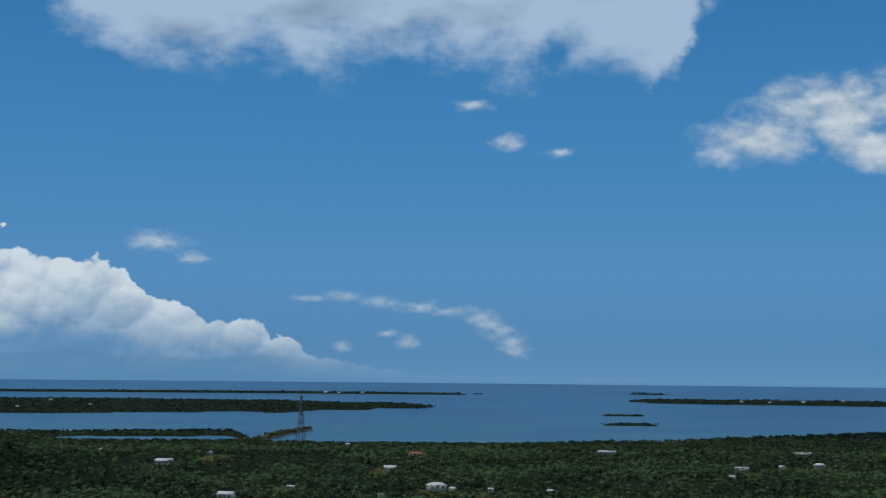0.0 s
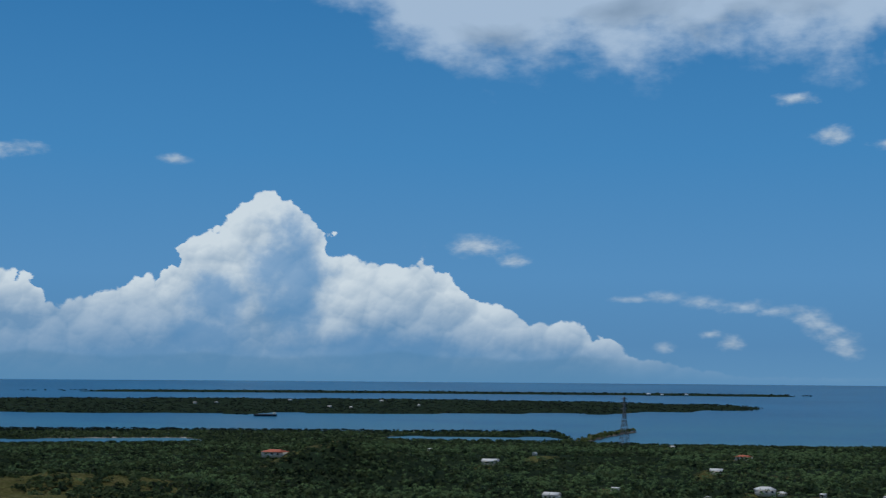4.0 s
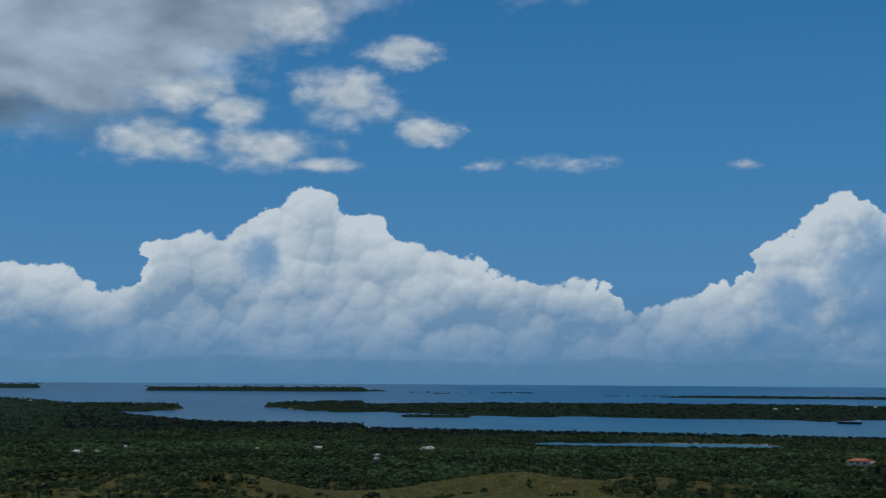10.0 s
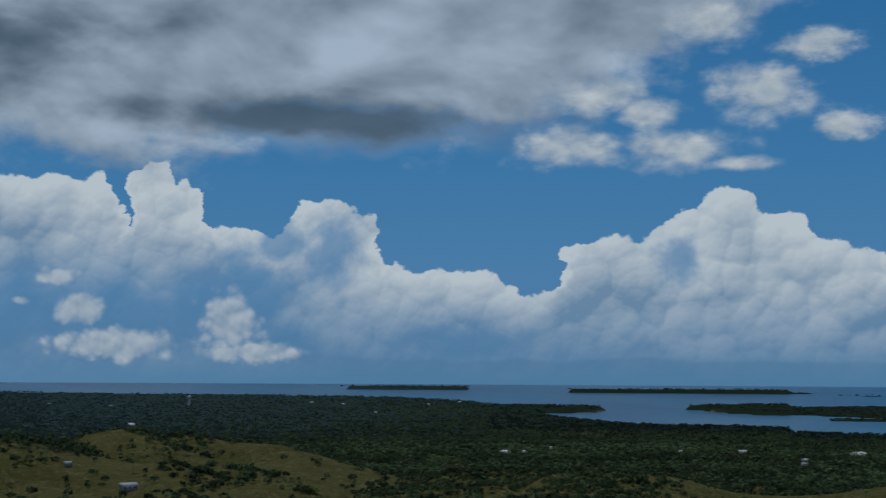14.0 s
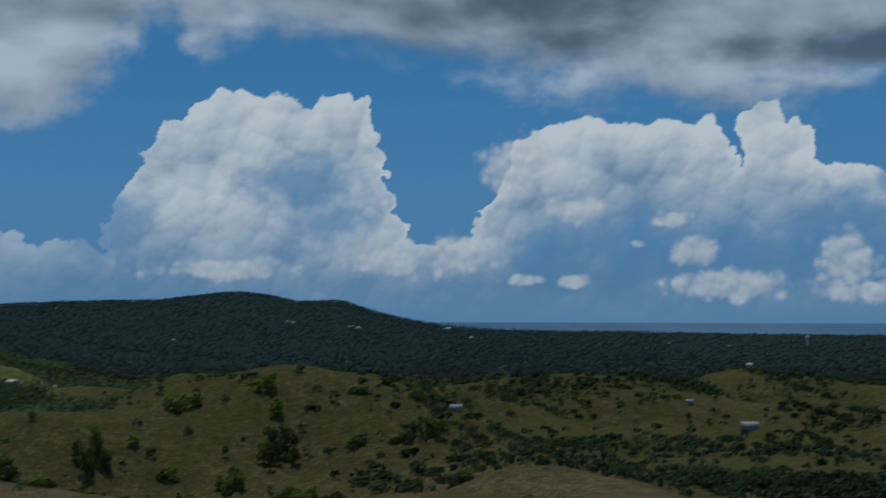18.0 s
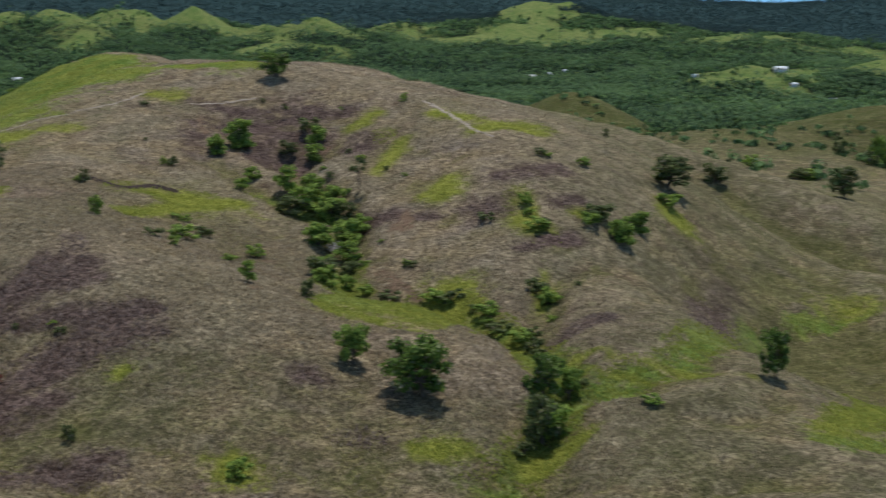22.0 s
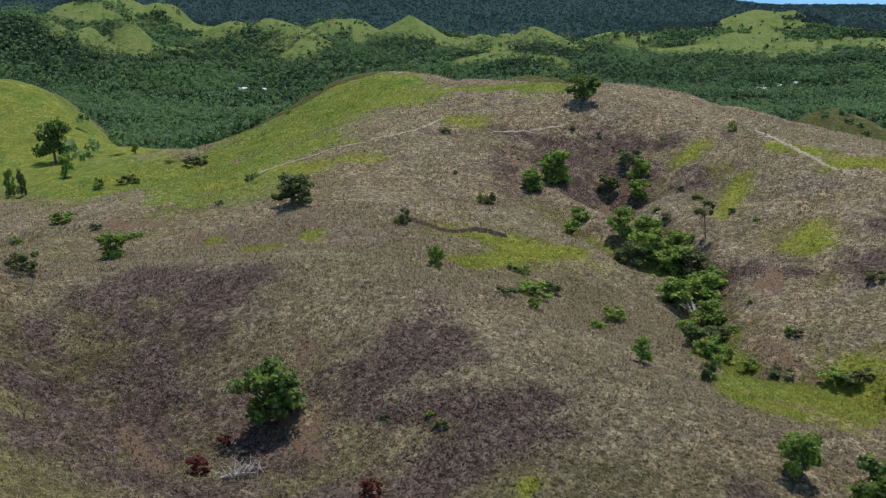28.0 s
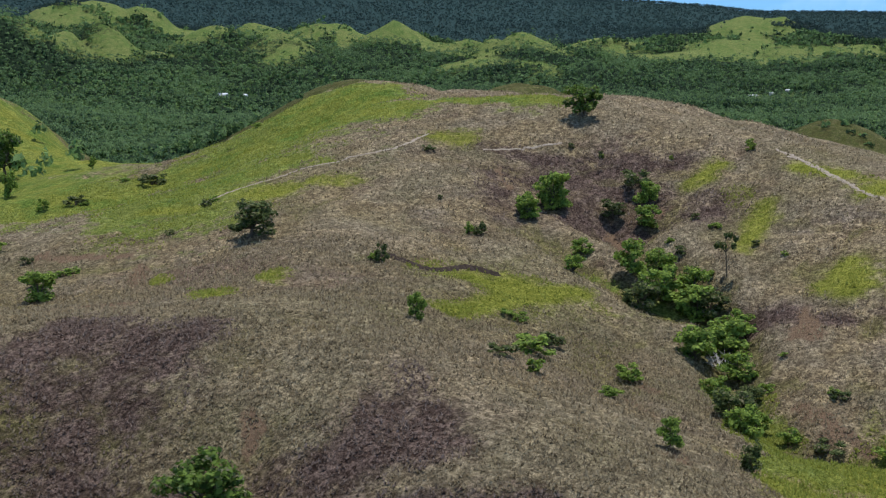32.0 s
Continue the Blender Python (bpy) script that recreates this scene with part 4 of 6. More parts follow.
SCORCHED_STRIPS_B = [
    (3.5, [(-318, -221), (-319, -208), (-331, -190)]),
    (5, [(-131, -136), (-144, -131), (-153, -128), (-163, -123)]),
    (7, [(-142, -177), (-157, -182)]),
    (6, [(-167, -201), (-179, -202), (-179, -186)]),
    (4, [(-166, -149), (-171, -141)]),
    (5, [(-145, -134), (-153, -132), (-166, -126)]),
    (4, [(-270, -141), (-268, -127)]),
    (3, [(-256, -100), (-267, -93)]),
]
SCORCHED_STRIPS_C = [
    (5, [(-287, -117), (-295, -107)]),
    (3, [(-277, -102), (-283, -98)]),
    (4, [(-218, -77), (-224, -73)]),
    (4, [(-117, -141), (-125, -142)]),
    (5, [(-135, -169), (-137, -149)]),
    (6, [(-108, -136), (-126, -134)]),
    (5, [(-137, -139), (-143, -125)]),
    (4, [(-145, -192), (-142, -178)]),
]
SCORCHED_STRIPS_D = [
    (7, [(-309, -201), (-303, -188), (-301, -178)]),
    (5, [(-300, -196), (-294, -184)]),
    (4, [(-322, -196), (-330, -180)]),
    (6, [(-153, -172), (-149, -151)]),
    (6, [(-128, -145), (-135, -127)]),
    (5, [(-117, -116), (-130, -108)]),
]
SCORCHED_STRIPS = SCORCHED_STRIPS_A + SCORCHED_STRIPS_B + SCORCHED_STRIPS_C + SCORCHED_STRIPS_D
OLIVE_STRIPS = [
    (9, [(-132, -122), (-144, -109), (-154, -93)]),
    (8, [(-150, -118), (-165, -97)]),
    (7, [(-160, -88), (-172, -69)]),
    (10, [(-298, -46), (-312, 4), (-347, 54)]),
    (12, [(-420, -38), (-440, 24)]),
    (10, [(-146, -97), (-155, -73)]),
    (8, [(-258, -74), (-344, -56)]),
    (8, [(-164, -47), (-164, -26)]),
]
EARTH_STRIPS_A = [
    (1.6, [(-161, -163), (-152, -151)]),
    (1.3, [(-261, -132), (-268, -131)]),
    (1.5, [(-225, -261), (-229, -242)]),
    (2, [(-126, -153), (-133, -151)]),
    (1.5, [(-150, -151), (-156, -152)]),
    (2, [(-124, -133), (-130, -133)]),
    (1.5, [(-240, -124), (-234, -116)]),
    (1.2, [(-228, -145), (-225, -139)]),
]
EARTH_STRIPS_B = [
    (1.6, [(-236, -120), (-231, -111)]),
    (1.4, [(-303, -184), (-299, -178)]),
    (1.2, [(-216, -143), (-209, -133)]),
    (1.3, [(-270, -133), (-262, -128)]),
    (1.5, [(-225, -236), (-214, -226)]),
    (1.3, [(-146, -176), (-139, -163)]),
    (1, [(-309, -213), (-298, -204)]),
]
EARTH_STRIPS = EARTH_STRIPS_A + EARTH_STRIPS_B

# houses: x, y, length
WHITE_HOUSES_A = [
    (-61, 1677, 13.7), (-4, 1310, 17.1), (-350, 1764, 19.1), (-527, 2169, 8.2), (-198, 1294, 15), (-165, 2467, 8.1), (415, 1697, 7.1),
    (456, 1682, 12.8), (307, 1472, 6.1), (11, 1310, 7.5), (47, 1307, 5.3), (108, 1372, 7.9), (-55, 1293, 5.3), (-1429, 1875, 23.1),
    (-349, 1765, 19.1), (-530, 2177, 8.2), (-149, 1391, 8), (-309, 1868, 6.2), (-1382, 1545, 11), (-1423, 1864, 23), (-1224, 1489, 7.9),
    (-1720, 1468, 5.5), (-1458, 1495, 5.1), (-1177, 1432, 7.6), (-1634, 1343, 6.9), (-1643, 1312, 15.5), (-2788, 1209, 12.4),
    (-3210, 2002, 7.7), (-3306, 1960, 7.9), (-3090, 2201, 7.8), (-2906, 1908, 7.1),
]
WHITE_HOUSES_B = [
    (-1676, -136, 5), (-1505, -384, 5.1), (-1653, -629, 8.7), (-1545, -299, 12.9), (-1414, -259, 7), (-1353, -211, 5), (-3731, -302, 7.6),
    (-3143, -2, 6.4), (-3418, 273, 8.4), (-3372, 428, 8.3), (-1648, -153, 6.1), (-1607, -175, 15.8), (-3690, 794, 12.3), (-3405, 285, 8.4),
    (-3964, 782, 16.5), (-3369, 442, 11.1), (-4139, 800, 10.3), (-1226, -1087, 9.8), (-1275, -1096, 5.3), (-1647, -630, 9.9),
    (-1697, -623, 5.8), (-1711, -608, 5), (-396, 4306, 8.8), (-318, 4311, 8.8), (-245, 4319, 10.6), (864, 4008, 10.1), (940, 3984, 8.4),
    (1036, 3979, 10.1), (1160, 4015, 8.5), (-1076, 3529, 7.5), (-925, 3665, 7.7),
]
WHITE_HOUSES_C = [
    (-1514, 3517, 9.4), (-1471, 3563, 7.9), (-1318, 3733, 8.1), (-1066, 3793, 9.7), (-359, 4311, 10.6), (-314, 4311, 8.8),
    (-1136, 3532, 9.1), (-3115, 2325, 7.9), (-3218, 2568, 10.1), (-3135, 2597, 8.3),
]
WHITE_HOUSES = WHITE_HOUSES_A + WHITE_HOUSES_B + WHITE_HOUSES_C
GREY_HOUSES = [
    (349, 1621, 14.9), (258, 2163, 26), (573, 2211, 26), (-1020, 441, 12.7), (-1137, 437, 6), (-821, 167, 6.9), (-2767, 1201, 9.9),
    (-3549, 1308, 7.7), (-3420, 1425, 7.6), (-3938, 762, 8.2), (-3674, 788, 9.2), (-3350, 416, 8.3), (-3399, 274, 8.4), (-3356, 437, 8.3),
]
RED_HOUSES = [
    (-505, 1386, 24.1), (-35, 2017, 21.4),
]
CLEARINGS = [(x, y) for x, y, _ in WHITE_HOUSES + GREY_HOUSES + RED_HOUSES]


bearings = np.concatenate([np.arange(-150, -95, 0.17), np.arange(-95, 25, 0.24), np.arange(25, 210, 2.5)])
rings = [0.5, 12, 30, 50]
while rings[-1] < 4847:
    rings.append(rings[-1] * (1.0075 if 110 < rings[-1] < 460 else 1.0105) + 0.15)
rings = np.array([r for r in rings if r < 4846] + [4846.0])
ground_mesh = fan_sheet("ground", bearings, rings, height)
spots = np.empty(len(ground_mesh.vertices) * 3, np.float32)
ground_mesh.vertices.foreach_get("co", spots)
gx, gy, gz = spots.reshape(-1, 3).astype(float).T
gd = np.hypot(gx, gy)


def patches(places):
    out = np.zeros(len(gx))
    for cx, cy, rx, ry, turn in places:
        out = np.maximum(out, bump(gx, gy, cx, cy, rx, ry, turn))
    return out


def strips(lines):
    out = np.zeros(len(gx))
    near = np.flatnonzero(gd < 800)
    for half, line in lines:
        out[near] = np.maximum(out[near], np.exp(-(along(gx[near], gy[near], line) / half) ** 2))
    return out


g_bearing = np.degrees(np.arctan2(gx, gy))
set_attribute(ground_mesh, "fresh", np.maximum(1.15 * np.maximum(patches(FRESH), strips(FRESH_STRIPS)), 0.5 * strips(LUSH_STRIPS_B)))
set_attribute(ground_mesh, "scorched", 0.98 * np.maximum(0.85 * patches(SCORCHED), strips(SCORCHED_STRIPS)))
set_attribute(ground_mesh, "pasture", np.maximum(np.clip((gd - 460) / 300, 0, 1.0), np.maximum(0.40 * np.clip((g_bearing + 113.5) / 9, 0, 1), 0.42 * strips(OLIVE_STRIPS))))
set_attribute(ground_mesh, "lush", np.maximum(np.maximum(patches(PASTURE), np.maximum(0.72 * strips(LUSH_STRIPS_A), 1.5 * strips(LUSH_STRIPS_B))), 0.0))
set_attribute(ground_mesh, "hill_grass", np.clip((gd - 1250) / 250, 0, 1) * np.clip((-93 - g_bearing) / 4, 0, 1))
# where the near-black floor goes, with the shade between crowns in its colour
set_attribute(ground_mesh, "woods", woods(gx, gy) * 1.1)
# how much of the painted haze tint the forest floor takes, growing with distance
set_attribute(ground_mesh, "hazy_far_woods", np.clip((gd - 2550) / 250, 0, 1.4) * woods(gx, gy) * np.clip((-47 - g_bearing) / 22, 0, 1))
set_attribute(ground_mesh, "earth", np.maximum(strips(EARTH_STRIPS), patches(EARTH)))
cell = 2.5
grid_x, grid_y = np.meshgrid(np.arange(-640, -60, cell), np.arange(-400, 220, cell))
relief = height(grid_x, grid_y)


def blurred(values, cells):
    """Mean over a square of that many cells to each side."""
    for axis in (0, 1):
        run = np.cumsum(np.concatenate([np.repeat(values.take([0], axis), cells + 1, axis), values, np.repeat(values.take([-1], axis), cells, axis)], axis), axis)
        size = values.shape[axis]
        values = (run.take(range(2 * cells + 1, 2 * cells + 1 + size), axis) - run.take(range(0, size), axis)) / (2 * cells + 1)
    return values


# curvature that drives the painted relief shading: positive on crowns, negative in runnels
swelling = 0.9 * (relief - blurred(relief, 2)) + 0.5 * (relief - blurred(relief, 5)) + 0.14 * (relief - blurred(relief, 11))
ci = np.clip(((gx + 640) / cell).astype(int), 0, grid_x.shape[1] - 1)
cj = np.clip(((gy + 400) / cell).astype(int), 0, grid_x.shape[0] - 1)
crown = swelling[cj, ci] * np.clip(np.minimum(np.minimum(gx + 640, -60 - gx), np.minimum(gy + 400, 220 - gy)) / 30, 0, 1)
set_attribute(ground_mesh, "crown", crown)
rim = gz - sea_level(gd)
set_attribute(ground_mesh, "sand", np.clip(1.3 - rim / 1.2, 0, 1) * (rim > -2.5) * (gd > 1900) * np.clip(fractal(gx, gy, 300, 2, 61) * 2, 0, 1))
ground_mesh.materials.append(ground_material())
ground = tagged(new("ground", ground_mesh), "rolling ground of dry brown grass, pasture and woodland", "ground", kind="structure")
sea_rings = np.concatenate([np.arange(1500, 4800, 20), [4800, 4815, 4830, 4840, 4849]])
sea_mesh = fan_sheet("water", np.arange(-180, 180, 1.0), sea_rings, lambda x, y: sea_level(np.hypot(x, y)))
sx = np.empty(len(sea_mesh.vertices) * 3, np.float32)
sea_mesh.vertices.foreach_get("co", sx)
sx = sx.reshape(-1, 3).astype(float)
set_attribute(sea_mesh, "shoal", np.clip(1 - (true_distance(np.hypot(sx[:, 0], sx[:, 1])) - 2500) / 2500, 0, 1))
sea_mesh.materials.append(water_material())
sea = tagged(new("water", sea_mesh), "blue sea water with small waves", "water", kind="structure")

# single trees and shrubs: x, y, width, height
BROAD_TREES = [
    (-341.8, -209, 8.5, 7.6), (-239, -222.9, 9.2, 6), (-154, -160, 9.3, 8.3), (-176.2, -95.8, 5.3, 6.1), (-173.7, -82.9, 9.9, 9.1),
    (-212.7, -40.6, 4.8, 8.4), (-476, -69.4, 9.1, 11.1), (-506, 14.3, 15.1, 15.5), (-334.5, -92, 11.4, 6.6), (-464.8, 79.5, 14.1, 16.4),
    (-742.8, 54.3, 30.6, 22), (-670.5, -79.4, 24.9, 17.2), (-724.9, -40.9, 26.8, 17.9), (-341.7, -406.4, 12.7, 15.8),
    (-174.6, -65.1, 5.9, 7), (-184.1, -68.9, 5.7, 6.5), (-189.5, -66.6, 4.2, 5.3),
]
BUSH_TREES_A = [
    (-308.3, -178, 6.3, 3.8), (-283.5, -164.5, 6.6, 3.7), (-279.7, -157.2, 6.9, 3.7), (-274.2, -151.1, 7.3, 4), (-269.5, -143.9, 6.2, 3.9),
    (-260.5, -142.7, 6.9, 3.7), (-251.7, -144.6, 5.8, 3), (-250.7, -138.1, 6.6, 3.6), (-242.5, -132.3, 4.7, 2.9),
    (-240.6, -136.4, 4.7, 2.9), (-290.4, -194.8, 5.5, 3.7), (-301, -194, 6.3, 3.8), (-277.8, -177.7, 4.7, 2.7), (-308.3, -184.7, 5.2, 3.9),
    (-220.4, -124.9, 5, 3), (-231.9, -127.4, 4.3, 2.5), (-210, -169.2, 3, 3.7), (-190.3, -123.5, 3.2, 3.4), (-198.6, -116.7, 2.6, 3.6),
    (-291.8, -196.4, 4.7, 4.2), (-300.2, -194.4, 8.3, 7.4), (-268.9, -174.5, 4.3, 2.8), (-274.9, -167.3, 6.3, 6.6),
]
BUSH_TREES_B = [
    (-266.2, -160.6, 7.2, 4.6), (-272.1, -158.5, 8.3, 4.7), (-272.3, -152.4, 8.3, 5.5), (-261.1, -143, 8.8, 5.5),
    (-249.9, -142.8, 7.6, 3.4), (-224.6, -128.2, 6.7, 4.5), (-314, -180.4, 5.4, 4.8), (-202.5, -235.4, 6.8, 4.3),
    (-290.1, -345.2, 4.5, 6.6), (-271.8, -347.5, 3.5, 7.7), (-272.6, -342.7, 2.9, 7.7), (-278.5, -86.1, 5.5, 5.5), (-292.6, -86.1, 5, 5),
    (-176.5, -64.5, 6.7, 5.5), (-832.6, 53.5, 20.5, 14.3), (-800.9, 58.7, 9.9, 10.5), (-760.4, 139, 17.8, 13.3),
    (-712.2, 29.3, 23.4, 12.3), (-650.9, 53.1, 29.6, 12.4), (-452.2, 88.8, 5.7, 8), (-277.4, -85.7, 5.1, 5.1),
]
BUSH_TREES_C = [
    (-292.7, -86.5, 4, 4), (-422, -100.2, 8.2, 6.4),
]
BUSH_TREES = BUSH_TREES_A + BUSH_TREES_B + BUSH_TREES_C
LOW_TREES_A = [
    (-230, -121.9, 4.7, 2.6), (-228.5, -115.8, 5, 2.6), (-232.3, -108.4, 6, 3), (-232.1, -104.6, 6, 2.6), (-227.5, -95.8, 6.8, 3.3),
    (-221.6, -90.7, 5.6, 2.8), (-217.6, -85.2, 5.5, 3.1), (-214.9, -81.1, 5, 3.6), (-238.3, -87.8, 6, 4.4), (-242.7, -91.2, 5.1, 4.1),
    (-218.2, -155.1, 7.2, 3.1), (-229, -158.4, 5.4, 2.6), (-210, -139.2, 3.9, 1.7), (-266.2, -111.9, 4.5, 2.7), (-264.9, -100.1, 6.6, 2.6),
    (-280.2, -92.8, 6.9, 4.2), (-273.9, -106.8, 4.1, 3.4), (-317.9, -183.9, 7.2, 5.7), (-247, -131.4, 3.3, 2.2), (-221.3, -84.8, 4.6, 3),
    (-202.7, -73.8, 4.5, 3.1), (-192.4, -66.4, 5.2, 3.8), (-178.8, -66.8, 4.9, 4.1),
]
LOW_TREES_B = [
    (-169.7, -65.8, 4.3, 3.1), (-183.6, -52.5, 4, 1.6), (-283.1, -92.9, 7.4, 4.2), (-322.2, -88.8, 8.2, 4.1), (-237.6, -193.8, 2.8, 4.3),
    (-226.5, -144.6, 4.9, 3.4), (-207.6, -153.9, 4.6, 2.5), (-205.1, -147.9, 3.1, 2.4), (-270.3, -194, 3.6, 3.3),
    (-268.5, -195.7, 2.4, 2.9), (-306.1, -228.1, 3.3, 1.9), (-339.9, -167.8, 2.8, 2.2), (-257.9, -250.1, 2.8, 2.3),
    (-342.7, -307.1, 3.7, 2), (-165.3, -218.5, 5.8, 4.6), (-276.8, -317.8, 3.8, 3.8), (-282.1, -312.8, 6.4, 3.4), (-359.2, -386.9, 3, 4.9),
    (-305.3, -311.1, 8, 3.8), (-225.5, -275.2, 6.3, 2.5), (-134.5, -114.5, 2.4, 3.5), (-139, -91.8, 4.3, 3.2), (-244.5, -119.4, 3.3, 2.2),
]
LOW_TREES_C = [
    (-275.9, -92.5, 5.9, 3.5), (-158, -134.8, 2.5, 1.7), (-576.2, -123, 9.7, 7.3), (-566.5, -98, 14.2, 7.6), (-302.8, -113.5, 3.5, 2.7),
    (-306.3, -104.3, 4, 2.7), (-186.3, -5.2, 4.8, 3.4), (-642.3, 7.6, 15.9, 12.2), (-764.6, 99.6, 14.6, 11.4), (-758.9, 122.6, 14.5, 9.5),
    (-665, 30.2, 21.9, 9.9), (-721.9, -2.4, 14.8, 8.9), (-740.1, -11.6, 6.7, 7.6), (-747.5, -20.8, 9.2, 7.7), (-637.1, -83.5, 13.2, 10.6),
    (-657.1, -37.1, 24.4, 9.7), (-638.3, -57.1, 21.1, 9), (-672.8, -18.6, 16.6, 9.4), (-657.2, -99.8, 8.2, 10.9), (-823.9, 3.6, 27, 13.5),
    (-693.7, 89.4, 11.5, 7.2), (-545.8, 66.3, 11.4, 5.7), (-568.2, 82.4, 19, 7.1),
]
LOW_TREES_D = [
    (-828.1, 108.8, 17.1, 6.8), (-830.5, 148, 24.2, 13.8), (-390.5, 38.4, 3.3, 3.9), (-636.1, 130.4, 16, 10.7), (-490.7, 137.2, 18.9, 8.8),
    (-417.4, 130.6, 25.4, 11.2), (-451.4, 160.3, 11.9, 10.3), (-460.6, 98.1, 17.5, 9.7), (-545.1, 138.8, 13.9, 5.1),
    (-928, 547.1, 21.2, 11.5),
]
LOW_TREES = LOW_TREES_A + LOW_TREES_B + LOW_TREES_C + LOW_TREES_D
SMALL_SHRUBS_A = [
    (-308.8, -311.0, 6.2, 3.8), (-283.6, -311.5, 4.6, 2.3), (-221.6, -261.2, 5.3, 2.9), (-219.3, -246.8, 4.8, 3.8), (-237.5, -195.5, 3.1, 3.1),
    (-289.5, -162.5, 5.7, 3.4), (-302.2, -161.0, 4.0, 3.2), (-291.0, -143.6, 2.5, 1.8), (-306.1, -166.7, 3.5, 3.0), (-302.6, -112.0, 3.8, 3.3),
    (-270.6, -103.8, 5.0, 4.5), (-267.8, -99.5, 4.0, 3.3), (-278.3, -94.5, 4.1, 3.2), (-244.7, -119.9, 3.2, 2.8), (-247.6, -85.4, 2.7, 1.8),
    (-240.1, -88.9, 5.2, 5.2), (-231.3, -105.3, 5.0, 3.0), (-229.8, -99.6, 3.9, 2.7), (-225.4, -94.5, 4.2, 3.3), (-220.3, -85.6, 4.3, 3.7),
    (-218.7, -82.7, 3.7, 4.0), (-230.8, -84.4, 3.5, 2.9),
]
SMALL_SHRUBS_B = [
    (-235.0, -167.0, 7.8, 2.9), (-158.3, -143.2, 2.1, 1.6), (-159.7, -137.6, 2.1, 1.8), (-255.2, -131.2, 2.2, 1.6), (-327.7, -204.7, 2.7, 2.1),
    (-327.5, -197.3, 1.8, 2.4), (-344.0, -169.8, 3.3, 2.4), (-223.7, -92.9, 2.5, 2.1), (-291.8, -165.9, 2.6, 2.6), (-224.4, -275.9, 4.7, 3.1),
    (-210.3, -246.3, 6.4, 4.7), (-217.5, -247.0, 4.3, 4.3), (-213.1, -275.5, 5.8, 5.1), (-240.3, -243.2, 3.0, 2.0), (-209.4, -210.3, 1.7, 1.1),
    (-332.0, -183.0, 1.6, 2.1), (-294.8, -150.4, 3.0, 2.1), (-283.1, -154.6, 3.3, 2.9), (-235.0, -168.1, 6.6, 2.7), (-280.6, -209.7, 1.7, 1.9),
    (-306.9, -320.8, 9.3, 4.0), (-261.6, -252.0, 3.7, 2.2), (-174.8, -4.5, 2.3, 2.0),
]
RED_TREES = [
    (-141.5, -159.4, 3.1, 2.4), (-143.8, -135.2, 3, 2.6), (-148.9, -161.8, 1.9, 1.8),
]
SLENDER_TREES = [
    (-282.9, -151.1, 5.1, 7.5), (-323.8, -195.5, 1.7, 4.2), (-576.1, -34.8, 3.3, 10), (-329.8, -106.9, 2.3, 6), (-394.3, 116.8, 4.1, 7.5),
    (-673.5, -102.3, 6.1, 11.2), (-442.6, 16.7, 1.8, 4.8),
]
FALLEN_TREES = [
    (-142.6, -153.1, 5.5, 2.5), (-252.9, -141.3, 7.3, 3.1), (-563, -2.9, 18.6, 10.2), (-532.4, 28.6, 11, 3.1), (-509.9, 13, 10.5, 3),
    (-589, -25.9, 7.3, 2.9),
]


# ---- plants ----
def leaf_material(name, dark, light, dry=None, wide=False):
    m, n, bsdf = material(name, 0.75)
    geo = n.add("NewGeometry")
    shade = geo.outputs["Random Per Island"]
    place = n.add("TexCoord").outputs["Object"]
    mottled = n.noise(place, 0.9, 3.0)
    if wide:
        mottled = n.math("ADD", n.math("MULTIPLY", mottled, 0.35), n.math("MULTIPLY", n.smooth(n.noise(place, 0.011, 4.0, 0.6), 0.36, 0.66), 0.75))
    colour = n.mix(n.smooth(n.math("ADD", n.math("MULTIPLY", shade, 0.7), n.math("MULTIPLY", mottled, 0.5)), 0.15, 0.95), dark, light)
    if dry:
        colour = n.mix(n.smooth(n.math("MULTIPLY", shade, n.math("ADD", mottled, 0.5)), 0.80, 0.95), colour, dry)
    n.put(bsdf.inputs["Base Color"], colour)
    # thin leaves let light through
    through_leaf = n.add("BsdfTranslucent", Color=colour)
    both = n.add("MixShader", Fac=0.45)
    n.tree.links.new(bsdf.outputs[0], both.inputs[1])
    n.tree.links.new(through_leaf.outputs[0], both.inputs[2])
    n.tree.links.new(both.outputs[0], m.node_tree.nodes["Material Output"].inputs[0])
    return m


def bark_material(name, dark, light):
    m, n, bsdf = material(name, 0.9)
    place = n.add("TexCoord").outputs["Object"]
    n.put(bsdf.inputs["Base Color"], n.mix(n.noise(place, 3.0, 5.0, 0.65), dark, light))
    relief_bump(n, bsdf, n.noise(n.vec("MULTIPLY", place, (8, 8, 2)), 1.0, 3.0), 0.6, 0.05)
    return m


LEAF = leaf_material("glossy_leaves", (0.036, 0.072, 0.014), (0.180, 0.275, 0.050), (0.24, 0.23, 0.14))
LEAF_LIGHT = leaf_material("fresh_leaves", (0.068, 0.122, 0.022), (0.29, 0.40, 0.074))
LEAF_OLIVE = leaf_material("olive_leaves", (0.036, 0.056, 0.017), (0.165, 0.205, 0.065), (0.24, 0.21, 0.13))
LEAF_RED = leaf_material("reddish_leaves", (0.060, 0.012, 0.012), (0.20, 0.055, 0.040))
BARK = bark_material("brown_bark", (0.055, 0.040, 0.028), (0.17, 0.135, 0.10))
DEAD_WOOD = bark_material("bleached_wood", (0.22, 0.20, 0.18), (0.52, 0.50, 0.47))


def part(name, me, mat_, parent, label=""):
    me.materials.append(mat_)
    ob = new(name, me)
    ob.parent = parent
    return tagged(ob, label)


